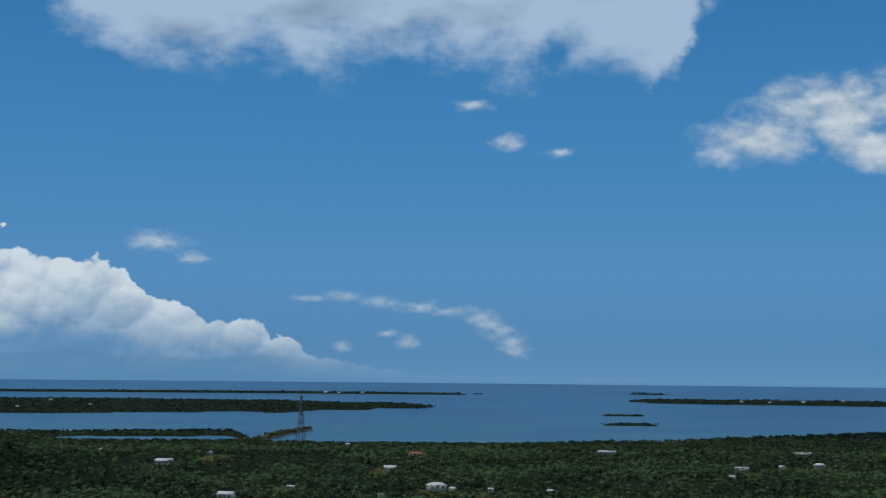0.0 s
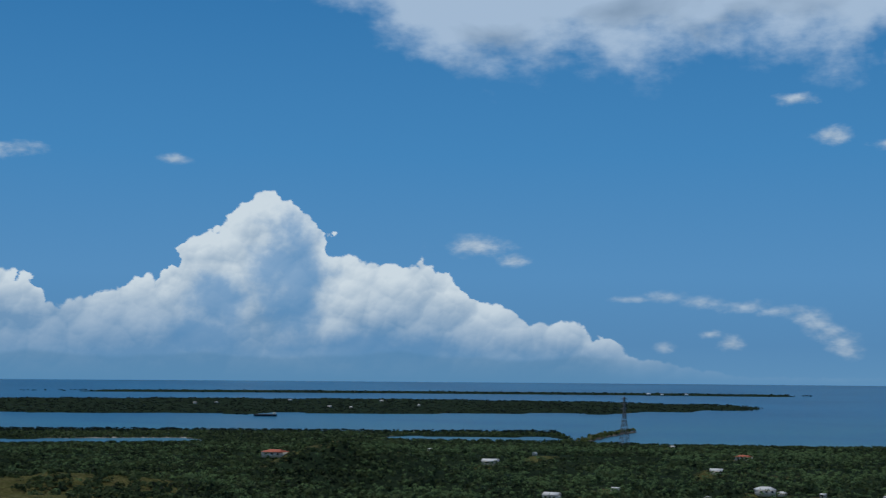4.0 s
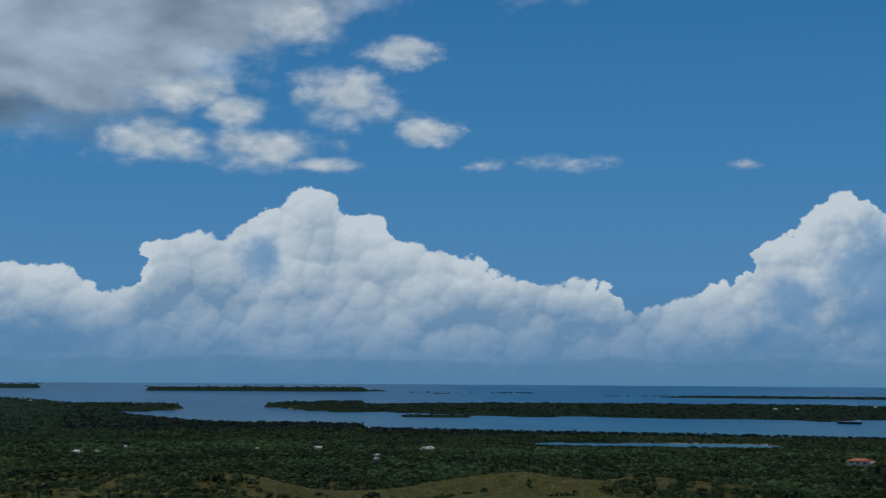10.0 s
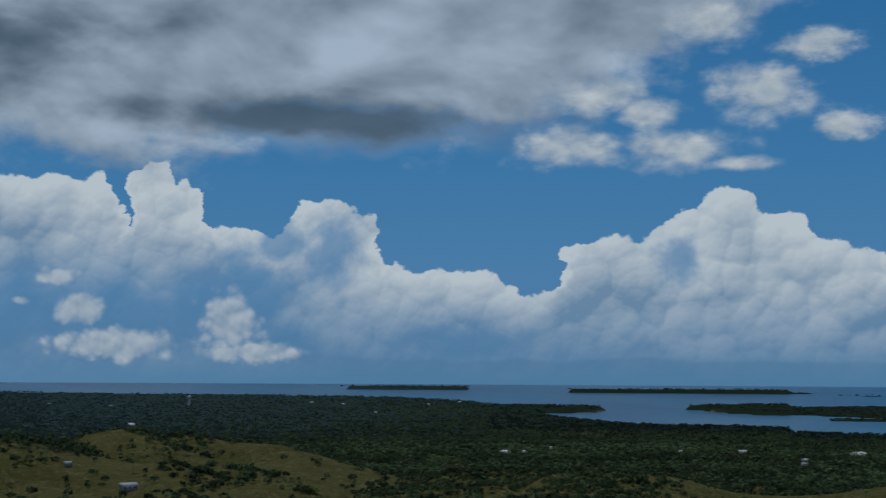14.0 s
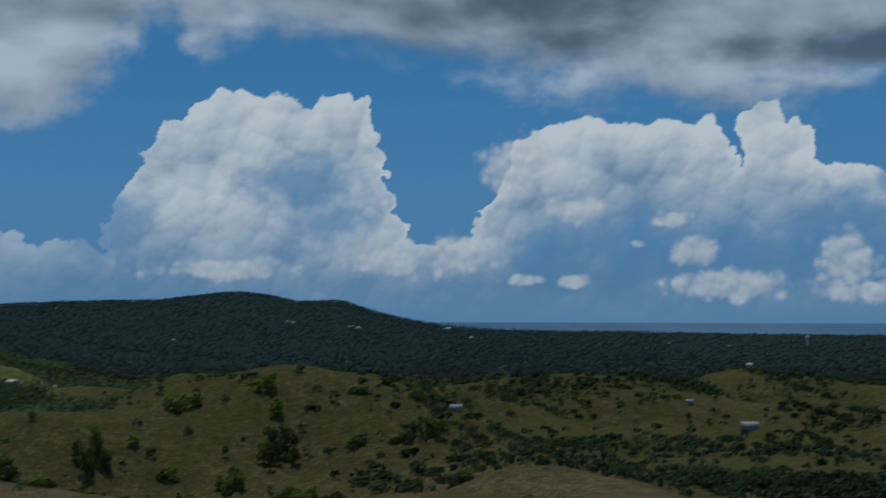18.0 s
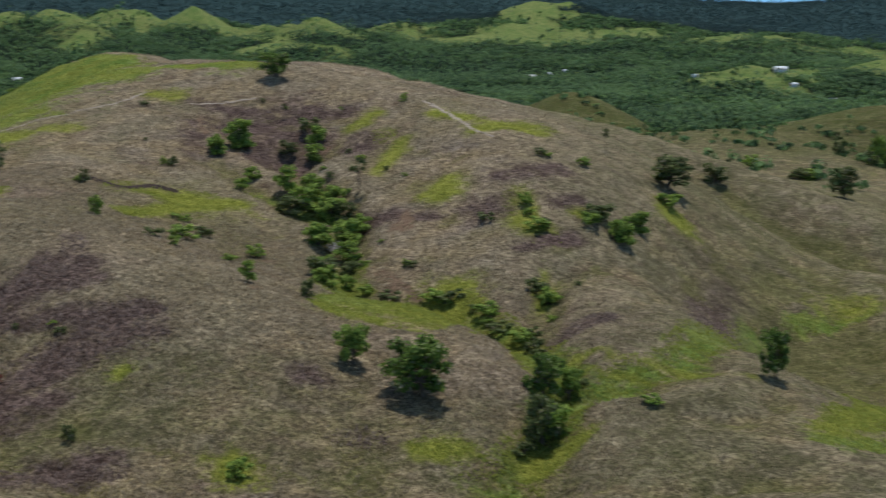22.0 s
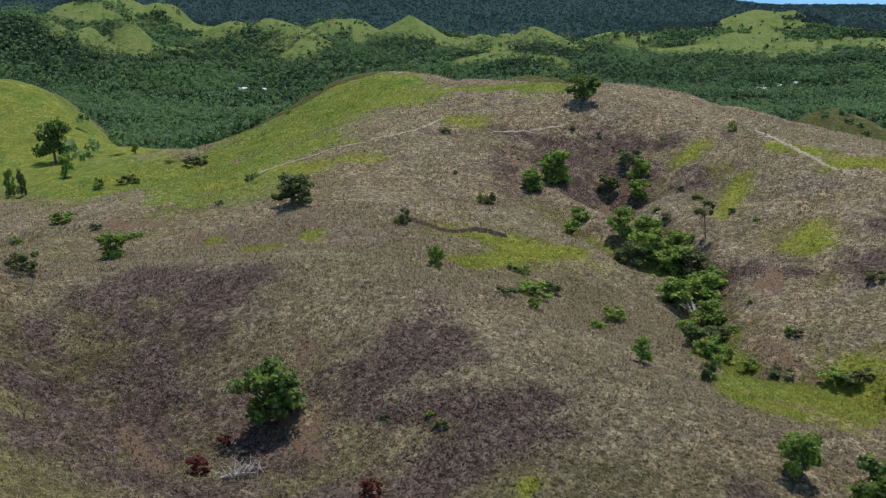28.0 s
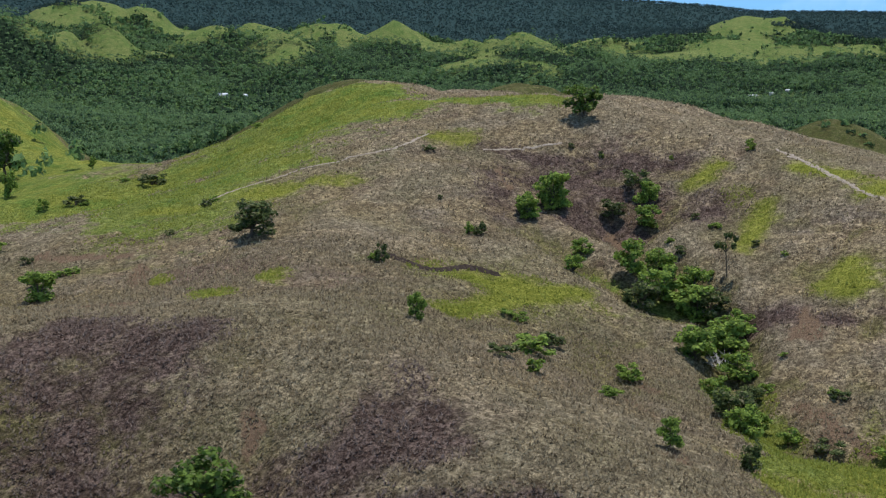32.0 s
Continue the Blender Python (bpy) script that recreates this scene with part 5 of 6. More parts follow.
def tube(points, radii, sides=6):
    """Points and quads of a tapered tube through the points."""
    pts, quads = [], []
    for k, (p, r) in enumerate(zip(points, radii)):
        a = np.asarray(points[min(k + 1, len(points) - 1)], float) - np.asarray(points[max(k - 1, 0)], float)
        a /= max(np.linalg.norm(a), 1e-6)
        u = np.cross(a, (0.31, 0.95, 0.05))
        u /= np.linalg.norm(u)
        v = np.cross(a, u)
        for s in range(sides):
            w = 2 * math.pi * s / sides
            pts.append(np.asarray(p, float) + r * (math.cos(w) * u + math.sin(w) * v))
    for k in range(len(points) - 1):
        for s in range(sides):
            quads.append((k * sides + s, k * sides + (s + 1) % sides, (k + 1) * sides + (s + 1) % sides, (k + 1) * sides + s))
    return np.array(pts), np.array(quads)


def join(pieces):
    pts, faces, at = [], [], 0
    for p, f in pieces:
        pts.append(p)
        faces.append(f + at)
        at += len(p)
    return np.concatenate(pts), np.concatenate(faces)


def leaves(rng, centres, spread, count, size):
    """Small bent leaf sprays, as quads, round each centre."""
    n = len(centres) * count
    c = np.repeat(np.asarray(centres, float), count, axis=0)
    way = rng.normal(size=(n, 3))
    way /= np.linalg.norm(way, axis=1)[:, None]
    c = c + way * (np.repeat(np.asarray(spread, float), count) * rng.uniform(0.35, 1.0, n) ** 0.6)[:, None] * (1, 1, 0.8)
    normal = way + rng.normal(scale=0.55, size=(n, 3)) + (0, 0, 0.5)
    normal /= np.linalg.norm(normal, axis=1)[:, None]
    u = np.cross(normal, rng.normal(size=(n, 3)))
    u /= np.linalg.norm(u, axis=1)[:, None]
    v = np.cross(normal, u)
    s = size * rng.uniform(0.6, 1.35, n)[:, None]
    corners = np.stack([c - u * s * 0.5, c + v * s * 0.34 - normal * s * 0.08, c + u * s * 0.5, c - v * s * 0.34 - normal * s * 0.08], 1)
    return corners.reshape(-1, 3), np.arange(n * 4).reshape(n, 4)


def grow(kind, seed):
    """Unit tree (about 1 wide and 1 high): trunk tubes, limbs and leaf centres."""
    rng = np.random.default_rng(seed)
    lean = rng.normal(scale=0.06, size=2)
    fork = {"broad": 0.28, "bush": 0.10, "low": 0.06, "slender": 0.62}[kind]
    thick = {"broad": 0.045, "bush": 0.03, "low": 0.02, "slender": 0.022}[kind]
    trunk = tube([(0, 0, -0.06), (lean[0] * 0.5, lean[1] * 0.5, fork * 0.5), (lean[0], lean[1], fork), (lean[0] * 1.5, lean[1] * 1.5, fork + 0.3)],
                 [thick, thick * 0.8, thick * 0.65, thick * 0.25])
    limbs, centres, spread = [], [], []
    count = {"broad": 26, "bush": 18, "low": 13, "slender": 7}[kind]
    for k in range(count):
        a = 2 * math.pi * (k * 0.382 + rng.uniform(-0.1, 0.1))
        out = rng.uniform(0.12, 0.44) * {"broad": 1.0, "bush": 0.85, "low": 1.05, "slender": 0.8}[kind]
        z0, z1 = {"broad": (0.22, 0.90), "bush": (0.14, 0.88), "low": (0.16, 0.82), "slender": (0.62, 0.95)}[kind]
        z = z0 + (z1 - z0) * rng.uniform(0, 1) * (1.15 - 0.7 * out)
        tip = np.array((lean[0] + out * math.cos(a), lean[1] + out * math.sin(a), z))
        mid = np.array((lean[0] + out * 0.45 * math.cos(a + 0.2), lean[1] + out * 0.45 * math.sin(a + 0.2), fork + (z - fork) * 0.55))
        limbs.append(tube([(lean[0], lean[1], fork * 0.9), mid, tip], [thick * 0.5, thick * 0.32, thick * 0.12], 4))
        centres.append(tip)
        spread.append(rng.uniform(0.10, 0.19) * {"broad": 1.0, "bush": 1.15, "low": 1.15, "slender": 0.75}[kind])
    return trunk, join(limbs), np.array(centres), np.array(spread), rng


SIZES = {"broad": (0.082, 85), "bush": (0.10, 70), "low": (0.12, 55), "slender": (0.10, 40)}


def make_tree(kind, seed, leaf, name, label, category):
    size, count = SIZES[kind]
    root = new(name)
    trunk, limbs, centres, spread, rng = grow(kind, seed)
    part("trunk", faces_mesh("trunk", *trunk, True), BARK, root)
    part("branching", faces_mesh("branching", *limbs, True), BARK, root)
    part("crown", faces_mesh("crown", *leaves(rng, centres, spread, count, size)), leaf, root)
    return tagged(root, label, category)


def make_fallen(seed):
    """Bleached dead branches that spread over the ground."""
    rng = np.random.default_rng(seed)
    root = new("fallen_tree")
    part("trunk", faces_mesh("trunk", *tube([(-0.5, 0, 0.05), (-0.1, 0.06, 0.16), (0.3, 0.02, 0.22)], [0.035, 0.028, 0.014])), DEAD_WOOD, root)
    for k in range(22):
        a = rng.uniform(-1.4, 1.4) + (math.pi if rng.random() < 0.3 else 0)
        s = rng.uniform(-0.4, 0.3)
        r = rng.uniform(0.25, 0.5)
        p = [(s, 0.03, 0.12), (s + r * 0.5 * math.cos(a), r * 0.5 * math.sin(a), rng.uniform(0.15, 0.5)), (s + r * math.cos(a), r * math.sin(a), rng.uniform(0.05, 0.6))]
        q = [p[1], (p[1][0] + 0.18 * math.cos(a + 0.9), p[1][1] + 0.18 * math.sin(a + 0.9), p[1][2] + rng.uniform(-0.05, 0.3))]
        part("branch", faces_mesh("branch", *join([tube(p, [0.014, 0.009, 0.004], 4), tube(q, [0.007, 0.003], 4)])), DEAD_WOOD, root)
    return tagged(root, "bleached fallen tree with bare branches in the grass", "tree", "fallen trees")


def stand(x, y, wide, tall, turn, sink=0.15):
    return Matrix.Translation((x, y, float(height(x, y)) - sink)) @ Matrix.Rotation(turn, 4, "Z") @ Matrix.Diagonal((wide, wide, tall, 1))


def plant(places, patterns, group, squat=0.72):
    """Set the first few as new plants, the rest as copies of them; a wide grove is several plants."""
    made, single = [], []
    for x, y, wide, tall in places:
        if wide <= 13:
            single.append((x, y, wide, tall))
            continue
        count, out = int(wide / 4.5) + 1, wide / 2 - 3.0
        for k in range(count):
            a, r = 2.4 * k + random.uniform(-0.4, 0.4), out * math.sqrt((k + 0.4) / count)
            single.append((x + r * math.cos(a), y + r * math.sin(a), random.uniform(5.0, 9.0), tall * random.uniform(0.45, 0.85)))
    for k, (x, y, wide, tall) in enumerate(single):
        tall = max(tall, squat * wide)
        m = stand(x, y, wide * 1.05, tall * 1.05, random.uniform(0, 6.28))
        if k < len(patterns):
            ob = patterns[k]()
            ob.matrix_basis = m
            made.append(ob)
            tagged(ob, group=group)
        else:
            src = made[k % len(made)]
            keep = src.matrix_basis.copy()
            src.matrix_basis = Matrix()
            copy_thing(src, m)
            src.matrix_basis = keep


plant(BROAD_TREES, [lambda s=s, l=l: make_tree("broad", s, l, "tree", "broad leafy tree standing alone in dry grass", "tree") for s, l in ((1, LEAF), (2, LEAF_OLIVE), (3, LEAF), (4, LEAF_LIGHT), (5, LEAF))], "trees on the hill")
plant(BUSH_TREES, [lambda s=s, l=l: make_tree("bush", s, l, "bush", "dense green bush on the grassy slope", "bush") for s, l in ((11, LEAF_LIGHT), (12, LEAF_LIGHT), (13, LEAF_LIGHT), (14, LEAF_OLIVE), (15, LEAF_LIGHT))], "bushes on the hill")
plant([(x, y, wide if wide > 13 else 0.85 * wide, 0.85 * tall) for x, y, wide, tall in LOW_TREES], [lambda s=s, l=l: make_tree("low", s, l, "shrub", "low green shrub among dry grass", "shrub") for s, l in ((21, LEAF_LIGHT), (22, LEAF_OLIVE), (23, LEAF_LIGHT), (24, LEAF_OLIVE))], "shrubs on the hills", 0.5)
plant([(x, y, min(0.62 * wide, 2.6), min(0.6 * tall, 1.7)) for x, y, wide, tall in SMALL_SHRUBS_A + SMALL_SHRUBS_B], [lambda s=s, l=l: make_tree("low", s, l, "shrub", "small yellow-green shrub in dry grass", "shrub") for s, l in ((25, LEAF_LIGHT), (26, LEAF_LIGHT), (27, LEAF_OLIVE))], "small shrubs on the hill", 0.5)
plant(RED_TREES, [lambda: make_tree("low", 31, LEAF_RED, "shrub", "withered reddish-brown shrub on the scorched slope", "shrub")], "withered shrubs")
plant(SLENDER_TREES, [lambda s=s: make_tree("slender", s, LEAF_OLIVE, "slender_tree", "thin sparse tree with a bare trunk", "tree") for s in (41, 42)], "thin trees")
plant(FALLEN_TREES, [lambda s=s: make_fallen(s) for s in (51, 52)], "fallen trees")


# ---- woodland ----
def scatter(count, seed, bearing0, bearing1, d0, d1):
    """Places spread evenly over bearing and the logarithm of distance, kept where woods stand."""
    rng = np.random.default_rng(seed)
    b = np.radians(rng.uniform(bearing0, bearing1, count))
    d = np.exp(rng.uniform(math.log(d0), math.log(d1), count))
    x, y = np.sin(b) * d, np.cos(b) * d
    z = height(x, y)
    dry = z > sea_level(d) + 0.3
    keep = dry & (rng.uniform(0, 1, count) < 1.7 * woods(x, y) + 0.02)
    return x[keep], y[keep], z[keep], d[keep], rng


def broadleaf_stuff(x, y, z, wide, tall, rng, faces, leaf=0.36):
    """Crowns of bent sprays on uneven ellipsoids, one after another."""
    n = len(x)
    way = rng.normal(size=(n, faces, 3))
    way[..., 2] = np.abs(way[..., 2]) * 0.9 - 0.15
    way /= np.linalg.norm(way, axis=2)[..., None]
    size = np.stack([wide / 2, wide / 2, tall * 0.42], -1)[:, None, :]
    lump = rng.uniform(0.62, 1.18, (n, faces, 1))
    c = np.stack([x, y, z + tall * 0.52], -1)[:, None, :] + way * size * lump
    normal = way + rng.normal(scale=0.35, size=way.shape)
    normal /= np.linalg.norm(normal, axis=2)[..., None]
    u = np.cross(normal, rng.normal(size=way.shape))
    u /= np.linalg.norm(u, axis=2)[..., None]
    v = np.cross(normal, u)
    s = (wide * leaf)[:, None, None] * rng.uniform(0.7, 1.4, (n, faces, 1))
    tri = np.stack([c + u * s, c - u * s * 0.55 + v * s * 0.85, c - u * s * 0.5 - v * s * 0.85], 2)
    return tri.reshape(-1, 3), np.arange(n * faces * 3).reshape(-1, 3)


def palm_stuff(x, y, z, wide, tall, rng, fronds=9):
    """Thin trunks with drooping fronds."""
    n = len(x)
    top = np.stack([x + rng.normal(scale=0.6, size=n), y + rng.normal(scale=0.6, size=n), z + tall], -1)
    a = rng.uniform(0, 6.28, (n, 1)) + np.arange(fronds) * (2 * math.pi / fronds) + rng.normal(scale=0.2, size=(n, fronds))
    r = (wide / 2)[:, None] * rng.uniform(0.8, 1.15, (n, fronds))
    lift = rng.uniform(-0.25, 0.55, (n, fronds))
    out = np.stack([np.cos(a), np.sin(a), np.zeros_like(a)], -1)
    side = np.stack([-np.sin(a), np.cos(a), np.zeros_like(a)], -1) * (r * 0.26)[..., None]
    mid = top[:, None] + out * (r * 0.55)[..., None] + np.stack([0 * a, 0 * a, r * (lift * 0.6 + 0.12)], -1)
    tip = top[:, None] + out * r[..., None] + np.stack([0 * a, 0 * a, r * (lift * 0.5 - 0.45)], -1)
    base = np.repeat(top[:, None], fronds, 1)
    tri = np.stack([base, mid + side, mid - side, tip, mid - side, mid + side], 2).reshape(-1, 3)
    w = (wide * 0.035)[:, None]
    foot = np.stack([x, y, z - 0.5], -1)
    east, north = np.array((1.0, 0, 0)), np.array((0, 1.0, 0))
    stem = np.stack([foot - east * w, foot + east * w, top, foot - north * w, foot + north * w, top], 1).reshape(-1, 3)
    return np.concatenate([tri, stem]), np.arange(len(tri) + len(stem)).reshape(-1, 3)


def woodland():
    bands = []
    for count, seed, b0, b1, d0, d1, faces in ((9000, 70, -150, -95, 480, 1000, 26), (80000, 71, -146, -95, 1000, 2750, 8), (84000, 72, -95, 24, 700, 2600, 7), (72000, 73, -146, -70, 2450, 4600, 6), (64000, 74, -70, 24, 2450, 4700, 4)):
        x, y, z, d, rng = scatter(count, seed, b0, b1, d0, d1)
        bearing = np.degrees(np.arctan2(x, y))
        palms = rng.uniform(0, 1, len(x)) < np.clip(0.45 + 0.6 * fractal(x, y, 240, 2, 81), 0.05, 0.85) * (d < 2300) * (d > 660) * np.where(bearing < -90, 1.0, 0.6)
        far = np.clip(d / np.where(bearing < -93, 1900, 1700), 1.0, 1.6) * np.where(bearing < -93, 0.85, 1.0) * np.where((d > 2600) & (bearing < -70), 0.68, 1.0)
        coast = np.clip((d - 1900) / 600, 0, 1) * (bearing > -70)
        flat = 1 - 0.40 * coast - 0.32 * np.clip((d - 2900) / 500, 0, 1) * (bearing > -75)
        tall = rng.uniform(4.0, 9.5, len(x)) * flat * np.where(bearing < -93, 1.2, 1.0)
        wide = rng.uniform(4.2, 9.0, len(x)) * far * np.where(bearing < -93, 0.85, 0.72)
        blend = np.random.default_rng(seed + 20)
        turn, shore = -58 + blend.uniform(-11, 11, len(x)), 2450 + blend.uniform(-350, 350, len(x))
        isle = (d > 2900) & (bearing > -52)
        for kind, which in (("broadleaf", ~palms & (bearing < -94) & (d < 2500)), ("plain", ~palms & ~isle & (bearing >= -94) & ((d < shore) | (bearing > turn))), ("far", ~palms & ~isle & (d >= np.where(bearing < -94, 2500, shore)) & (bearing <= np.maximum(turn, -94))), ("hazy_isle_cover", ~palms & isle)):
            bands.append((kind, broadleaf_stuff(x[which], y[which], z[which] - 1.0, wide[which], tall[which], rng, faces, 0.20 if faces > 20 else 0.30 if kind == "hazy_isle_cover" else 0.28 if kind == "far" else 0.36)))
        h = rng.uniform(7.0, 12.5, len(x)) * np.where(rng.uniform(0, 1, len(x)) < 0.10, 1.5, 1.0) * flat
        bands.append(("palm", palm_stuff(x[palms], y[palms], z[palms], rng.uniform(5.0, 7.0, palms.sum()) * np.clip(far[palms], 1, 1.4), h[palms], rng, 6)))
    rng = np.random.default_rng(77)
    b, d = np.radians(rng.uniform(-146, -16, 76000)), np.exp(rng.uniform(math.log(640), math.log(2500), 76000))
    x, y = np.sin(b) * d, np.cos(b) * d
    keep = rng.uniform(0, 1, 76000) < np.clip(fractal(x, y, 130, 3, 78) * 1.5 + 0.26, 0.02, 0.9) * np.where(d < 950, np.interp(np.degrees(b), [-120, -97, -84, -73, -66], [0.4, 0.2, 0.12, 0.2, 1.0]), np.interp(np.degrees(b), [-120, -97, -84, -76], [0.4, 0.2, 0.28, 1.0]))
    x, y = x_all, y_all = x[keep], y[keep]
    big_all = np.where(np.degrees(np.arctan2(x, y)) > -82, 1.35, 1.0)
    west = np.degrees(np.arctan2(x, y)) < -94
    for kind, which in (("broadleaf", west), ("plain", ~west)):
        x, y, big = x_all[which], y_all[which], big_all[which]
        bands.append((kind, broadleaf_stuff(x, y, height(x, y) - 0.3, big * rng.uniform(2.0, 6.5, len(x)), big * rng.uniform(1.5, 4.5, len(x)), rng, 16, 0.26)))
    leaf = leaf_material("woodland_leaves", (0.012, 0.032, 0.017), (0.172, 0.276, 0.098), wide=True)
    # darker copy of the woodland leaves: cloud shade on the plain put into colour
    dusky = leaf_material("shaded_plain_leaves", (0.010, 0.022, 0.013), (0.094, 0.138, 0.057), wide=True)
    frond = leaf_material("palm_fronds", (0.018, 0.048, 0.025), (0.145, 0.238, 0.094), wide=True)
    # island trees darkened towards blue-grey, with the haze of distance put into their colour
    dim = leaf_material("hazy_isle_leaves", (0.009, 0.018, 0.015), (0.024, 0.040, 0.030))
    # ridge foliage tinted blue-green, aerial haze put into the leaf colour
    deep = leaf_material("hazy_ridge_leaves", (0.020, 0.042, 0.043), (0.048, 0.083, 0.074), wide=True)
    for kind, mat_, label in (("broadleaf", leaf, "dense dark green woodland over plain and valleys"), ("plain", dusky, "woodland and scrub on the coastal plain, cloud shade put into its dark olive"), ("far", deep, "forest on the far ridges, distance haze put into its blue-green colour"), ("hazy_isle_cover", dim, "low tree cover on far islands, distance haze put into its dark colour"), ("palm", frond, "coconut palms with drooping fronds in the valleys")):
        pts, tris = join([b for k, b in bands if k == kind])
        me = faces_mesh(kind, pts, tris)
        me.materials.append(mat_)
        tagged(new({"broadleaf": "woodland", "plain": "plain_woodland", "far": "ridge_forest", "hazy_isle_cover": "hazy_isle_cover", "palm": "palm_grove"}[kind], me), label, "trees", kind="stuff")


woodland()


# ---- dry grass tufts on the brown hill ----
def burnt(x, y):
    """1 on scorched slopes, 0 elsewhere."""
    out = np.zeros(np.shape(x))
    for cx, cy, rx, ry, turn in SCORCHED:
        out = np.maximum(out, bump(x, y, cx, cy, rx, ry, turn))
    for half, line in SCORCHED_STRIPS:
        out = np.maximum(out, np.exp(-(along(x, y, line) / half) ** 2))
    return out


def green(x, y):
    """1 on fresh green grass, 0 elsewhere."""
    out = np.zeros(np.shape(x))
    for cx, cy, rx, ry, turn in FRESH + PASTURE:
        out = np.maximum(out, bump(x, y, cx, cy, rx, ry, turn))
    for half, line in LUSH_STRIPS + FRESH_STRIPS:
        out = np.maximum(out, np.exp(-(along(x, y, line) / half) ** 2))
    return out


def tufts(count, seed, x0, x1, y0, y1, size, reach, kind):
    rng = np.random.default_rng(seed)
    x, y = rng.uniform(x0, x1, count), rng.uniform(y0, y1, count)
    d = np.hypot(x, y)
    keep = (rng.uniform(0, 1, count) < np.clip(0.75 + 0.9 * fractal(x, y, 14, 3, 91), 0.1, 1)) & (d < reach) & (d > 95)
    dark = burnt(x, y) + 0.25 * value_noise(x / 5, y / 5, 95) > 0.42
    lush = green(x, y) + 0.25 * value_noise(x / 5, y / 5, 96) > 0.36
    olive = np.clip((np.degrees(np.arctan2(x, y)) + 113.5) / 9, 0, 0.88)
    for half, line in OLIVE_STRIPS:
        olive = np.maximum(olive, 0.5 * np.exp(-(along(x, y, line) / half) ** 2))
    keep &= (kind != "straw") | (rng.uniform(0, 1, count) > olive)
    keep &= {"straw": ~dark & ~lush, "ash": dark & ~lush, "green": lush}[kind]
    x, y = x[keep], y[keep]
    n = len(x)
    foot = np.stack([x, y, height(x, y) - 0.03], -1)
    blades = 2
    a = rng.uniform(0, 6.28, (n, 1)) + np.arange(blades) * 2.1
    s = (size * rng.uniform(0.5, 1.3, n))[:, None]
    out = np.stack([np.cos(a), np.sin(a), 0 * a], -1)
    side = np.stack([-np.sin(a), np.cos(a), 0 * a], -1)
    tip = foot[:, None] + out * (s * 0.6)[..., None] + np.stack([0 * a, 0 * a, s * rng.uniform(0.5, 1.1, (n, blades))], -1)
    tri = np.stack([foot[:, None] - side * (s * 0.30)[..., None], foot[:, None] + side * (s * 0.30)[..., None], tip], 2)
    return tri.reshape(-1, 3), np.arange(n * blades * 3).reshape(-1, 3)


straw = leaf_material("dry_straw", (0.085, 0.066, 0.042), (0.400, 0.330, 0.212))
ashen = leaf_material("ashen_straw", (0.034, 0.022, 0.018), (0.300, 0.232, 0.195))
blades_green = leaf_material("green_blades", (0.140, 0.168, 0.026), (0.300, 0.332, 0.068))
for kind, mat_, label in (("straw", straw, "short tufts of dry brown grass over the hill"), ("ash", ashen, "ash-grey withered grass on scorched slopes"),
                          ("green", blades_green, "yellow-green tufts of fresh grass")):
    grass_mesh = faces_mesh("grass", *join([tufts(190000, 92, -245, -85, -260, -20, 0.40, 320, kind), tufts(140000, 93, -420, -150, -330, 60, 0.50, 470, kind)]))
    grass_mesh.materials.append(mat_)
    tagged(new("fresh_grass" if kind == "green" else "dry_grass", grass_mesh), label, "grass", kind="stuff")


# ---- footpaths and the broken edge of turf ----
def evenly(line, step):
    """Points along a line of corners, a step apart, rounded at the corners."""
    pts = np.array(line, float)
    for _ in range(2):
        pts = np.concatenate([pts[:1], np.stack([pts[:-1] * 0.75 + pts[1:] * 0.25, pts[:-1] * 0.25 + pts[1:] * 0.75], 1).reshape(-1, 2), pts[-1:]])
    run = np.concatenate([[0], np.cumsum(np.hypot(*np.diff(pts, axis=0).T))])
    s = np.arange(0, run[-1], step)
    return np.stack([np.interp(s, run, pts[:, 0]), np.interp(s, run, pts[:, 1])], -1)


def ribbon(line, rng, offsets, lifts, step=0.8):
    """A strip along a line: offsets sideways, heights over the ground."""
    mid = evenly(line, step)
    mid = mid + rng.normal(scale=0.16, size=mid.shape)
    way = np.gradient(mid, axis=0)
    way /= np.hypot(way[:, 0], way[:, 1])[:, None]
    side = np.stack([-way[:, 1], way[:, 0]], -1)
    rows = []
    for o, lift in zip(offsets, lifts):
        p = mid + side * (o * rng.uniform(0.7, 1.3, len(mid)))[:, None]
        rows.append(np.column_stack([p, height(p[:, 0], p[:, 1]) + lift * rng.uniform(0.7, 1.3, len(mid))]))
    n, k = len(mid), len(rows)
    idx = np.arange(n * k).reshape(k, n)
    quads = np.stack([idx[:-1, :-1], idx[:-1, 1:], idx[1:, 1:], idx[1:, :-1]], -1).reshape(-1, 4)
    return np.concatenate(rows), quads


def soil_material(name, dark, light):
    m, n, bsdf = material(name, 0.95)
    place = n.add("TexCoord").outputs["Object"]
    n.put(bsdf.inputs["Base Color"], n.mix(n.noise(place, 0.9, 5.0, 0.7), dark, light))
    relief_bump(n, bsdf, n.noise(place, 3.0, 4.0), 0.8, 0.2)
    return m


path_rng = np.random.default_rng(98)
TRODDEN = soil_material("trodden_earth", (0.17, 0.135, 0.10), (0.42, 0.36, 0.29))
DARK_SOIL = soil_material("dark_soil", (0.016, 0.011, 0.009), (0.060, 0.042, 0.032))
for trail in TRAILS:
    me = faces_mesh("footpath", *ribbon(trail, path_rng, (-0.36, -0.14, 0.14, 0.36), (0.02, 0.10, 0.10, 0.02)))
    me.materials.append(TRODDEN)
    tagged(new("footpath", me), "narrow pale footpath trodden into dry grass", "path", kind="structure")
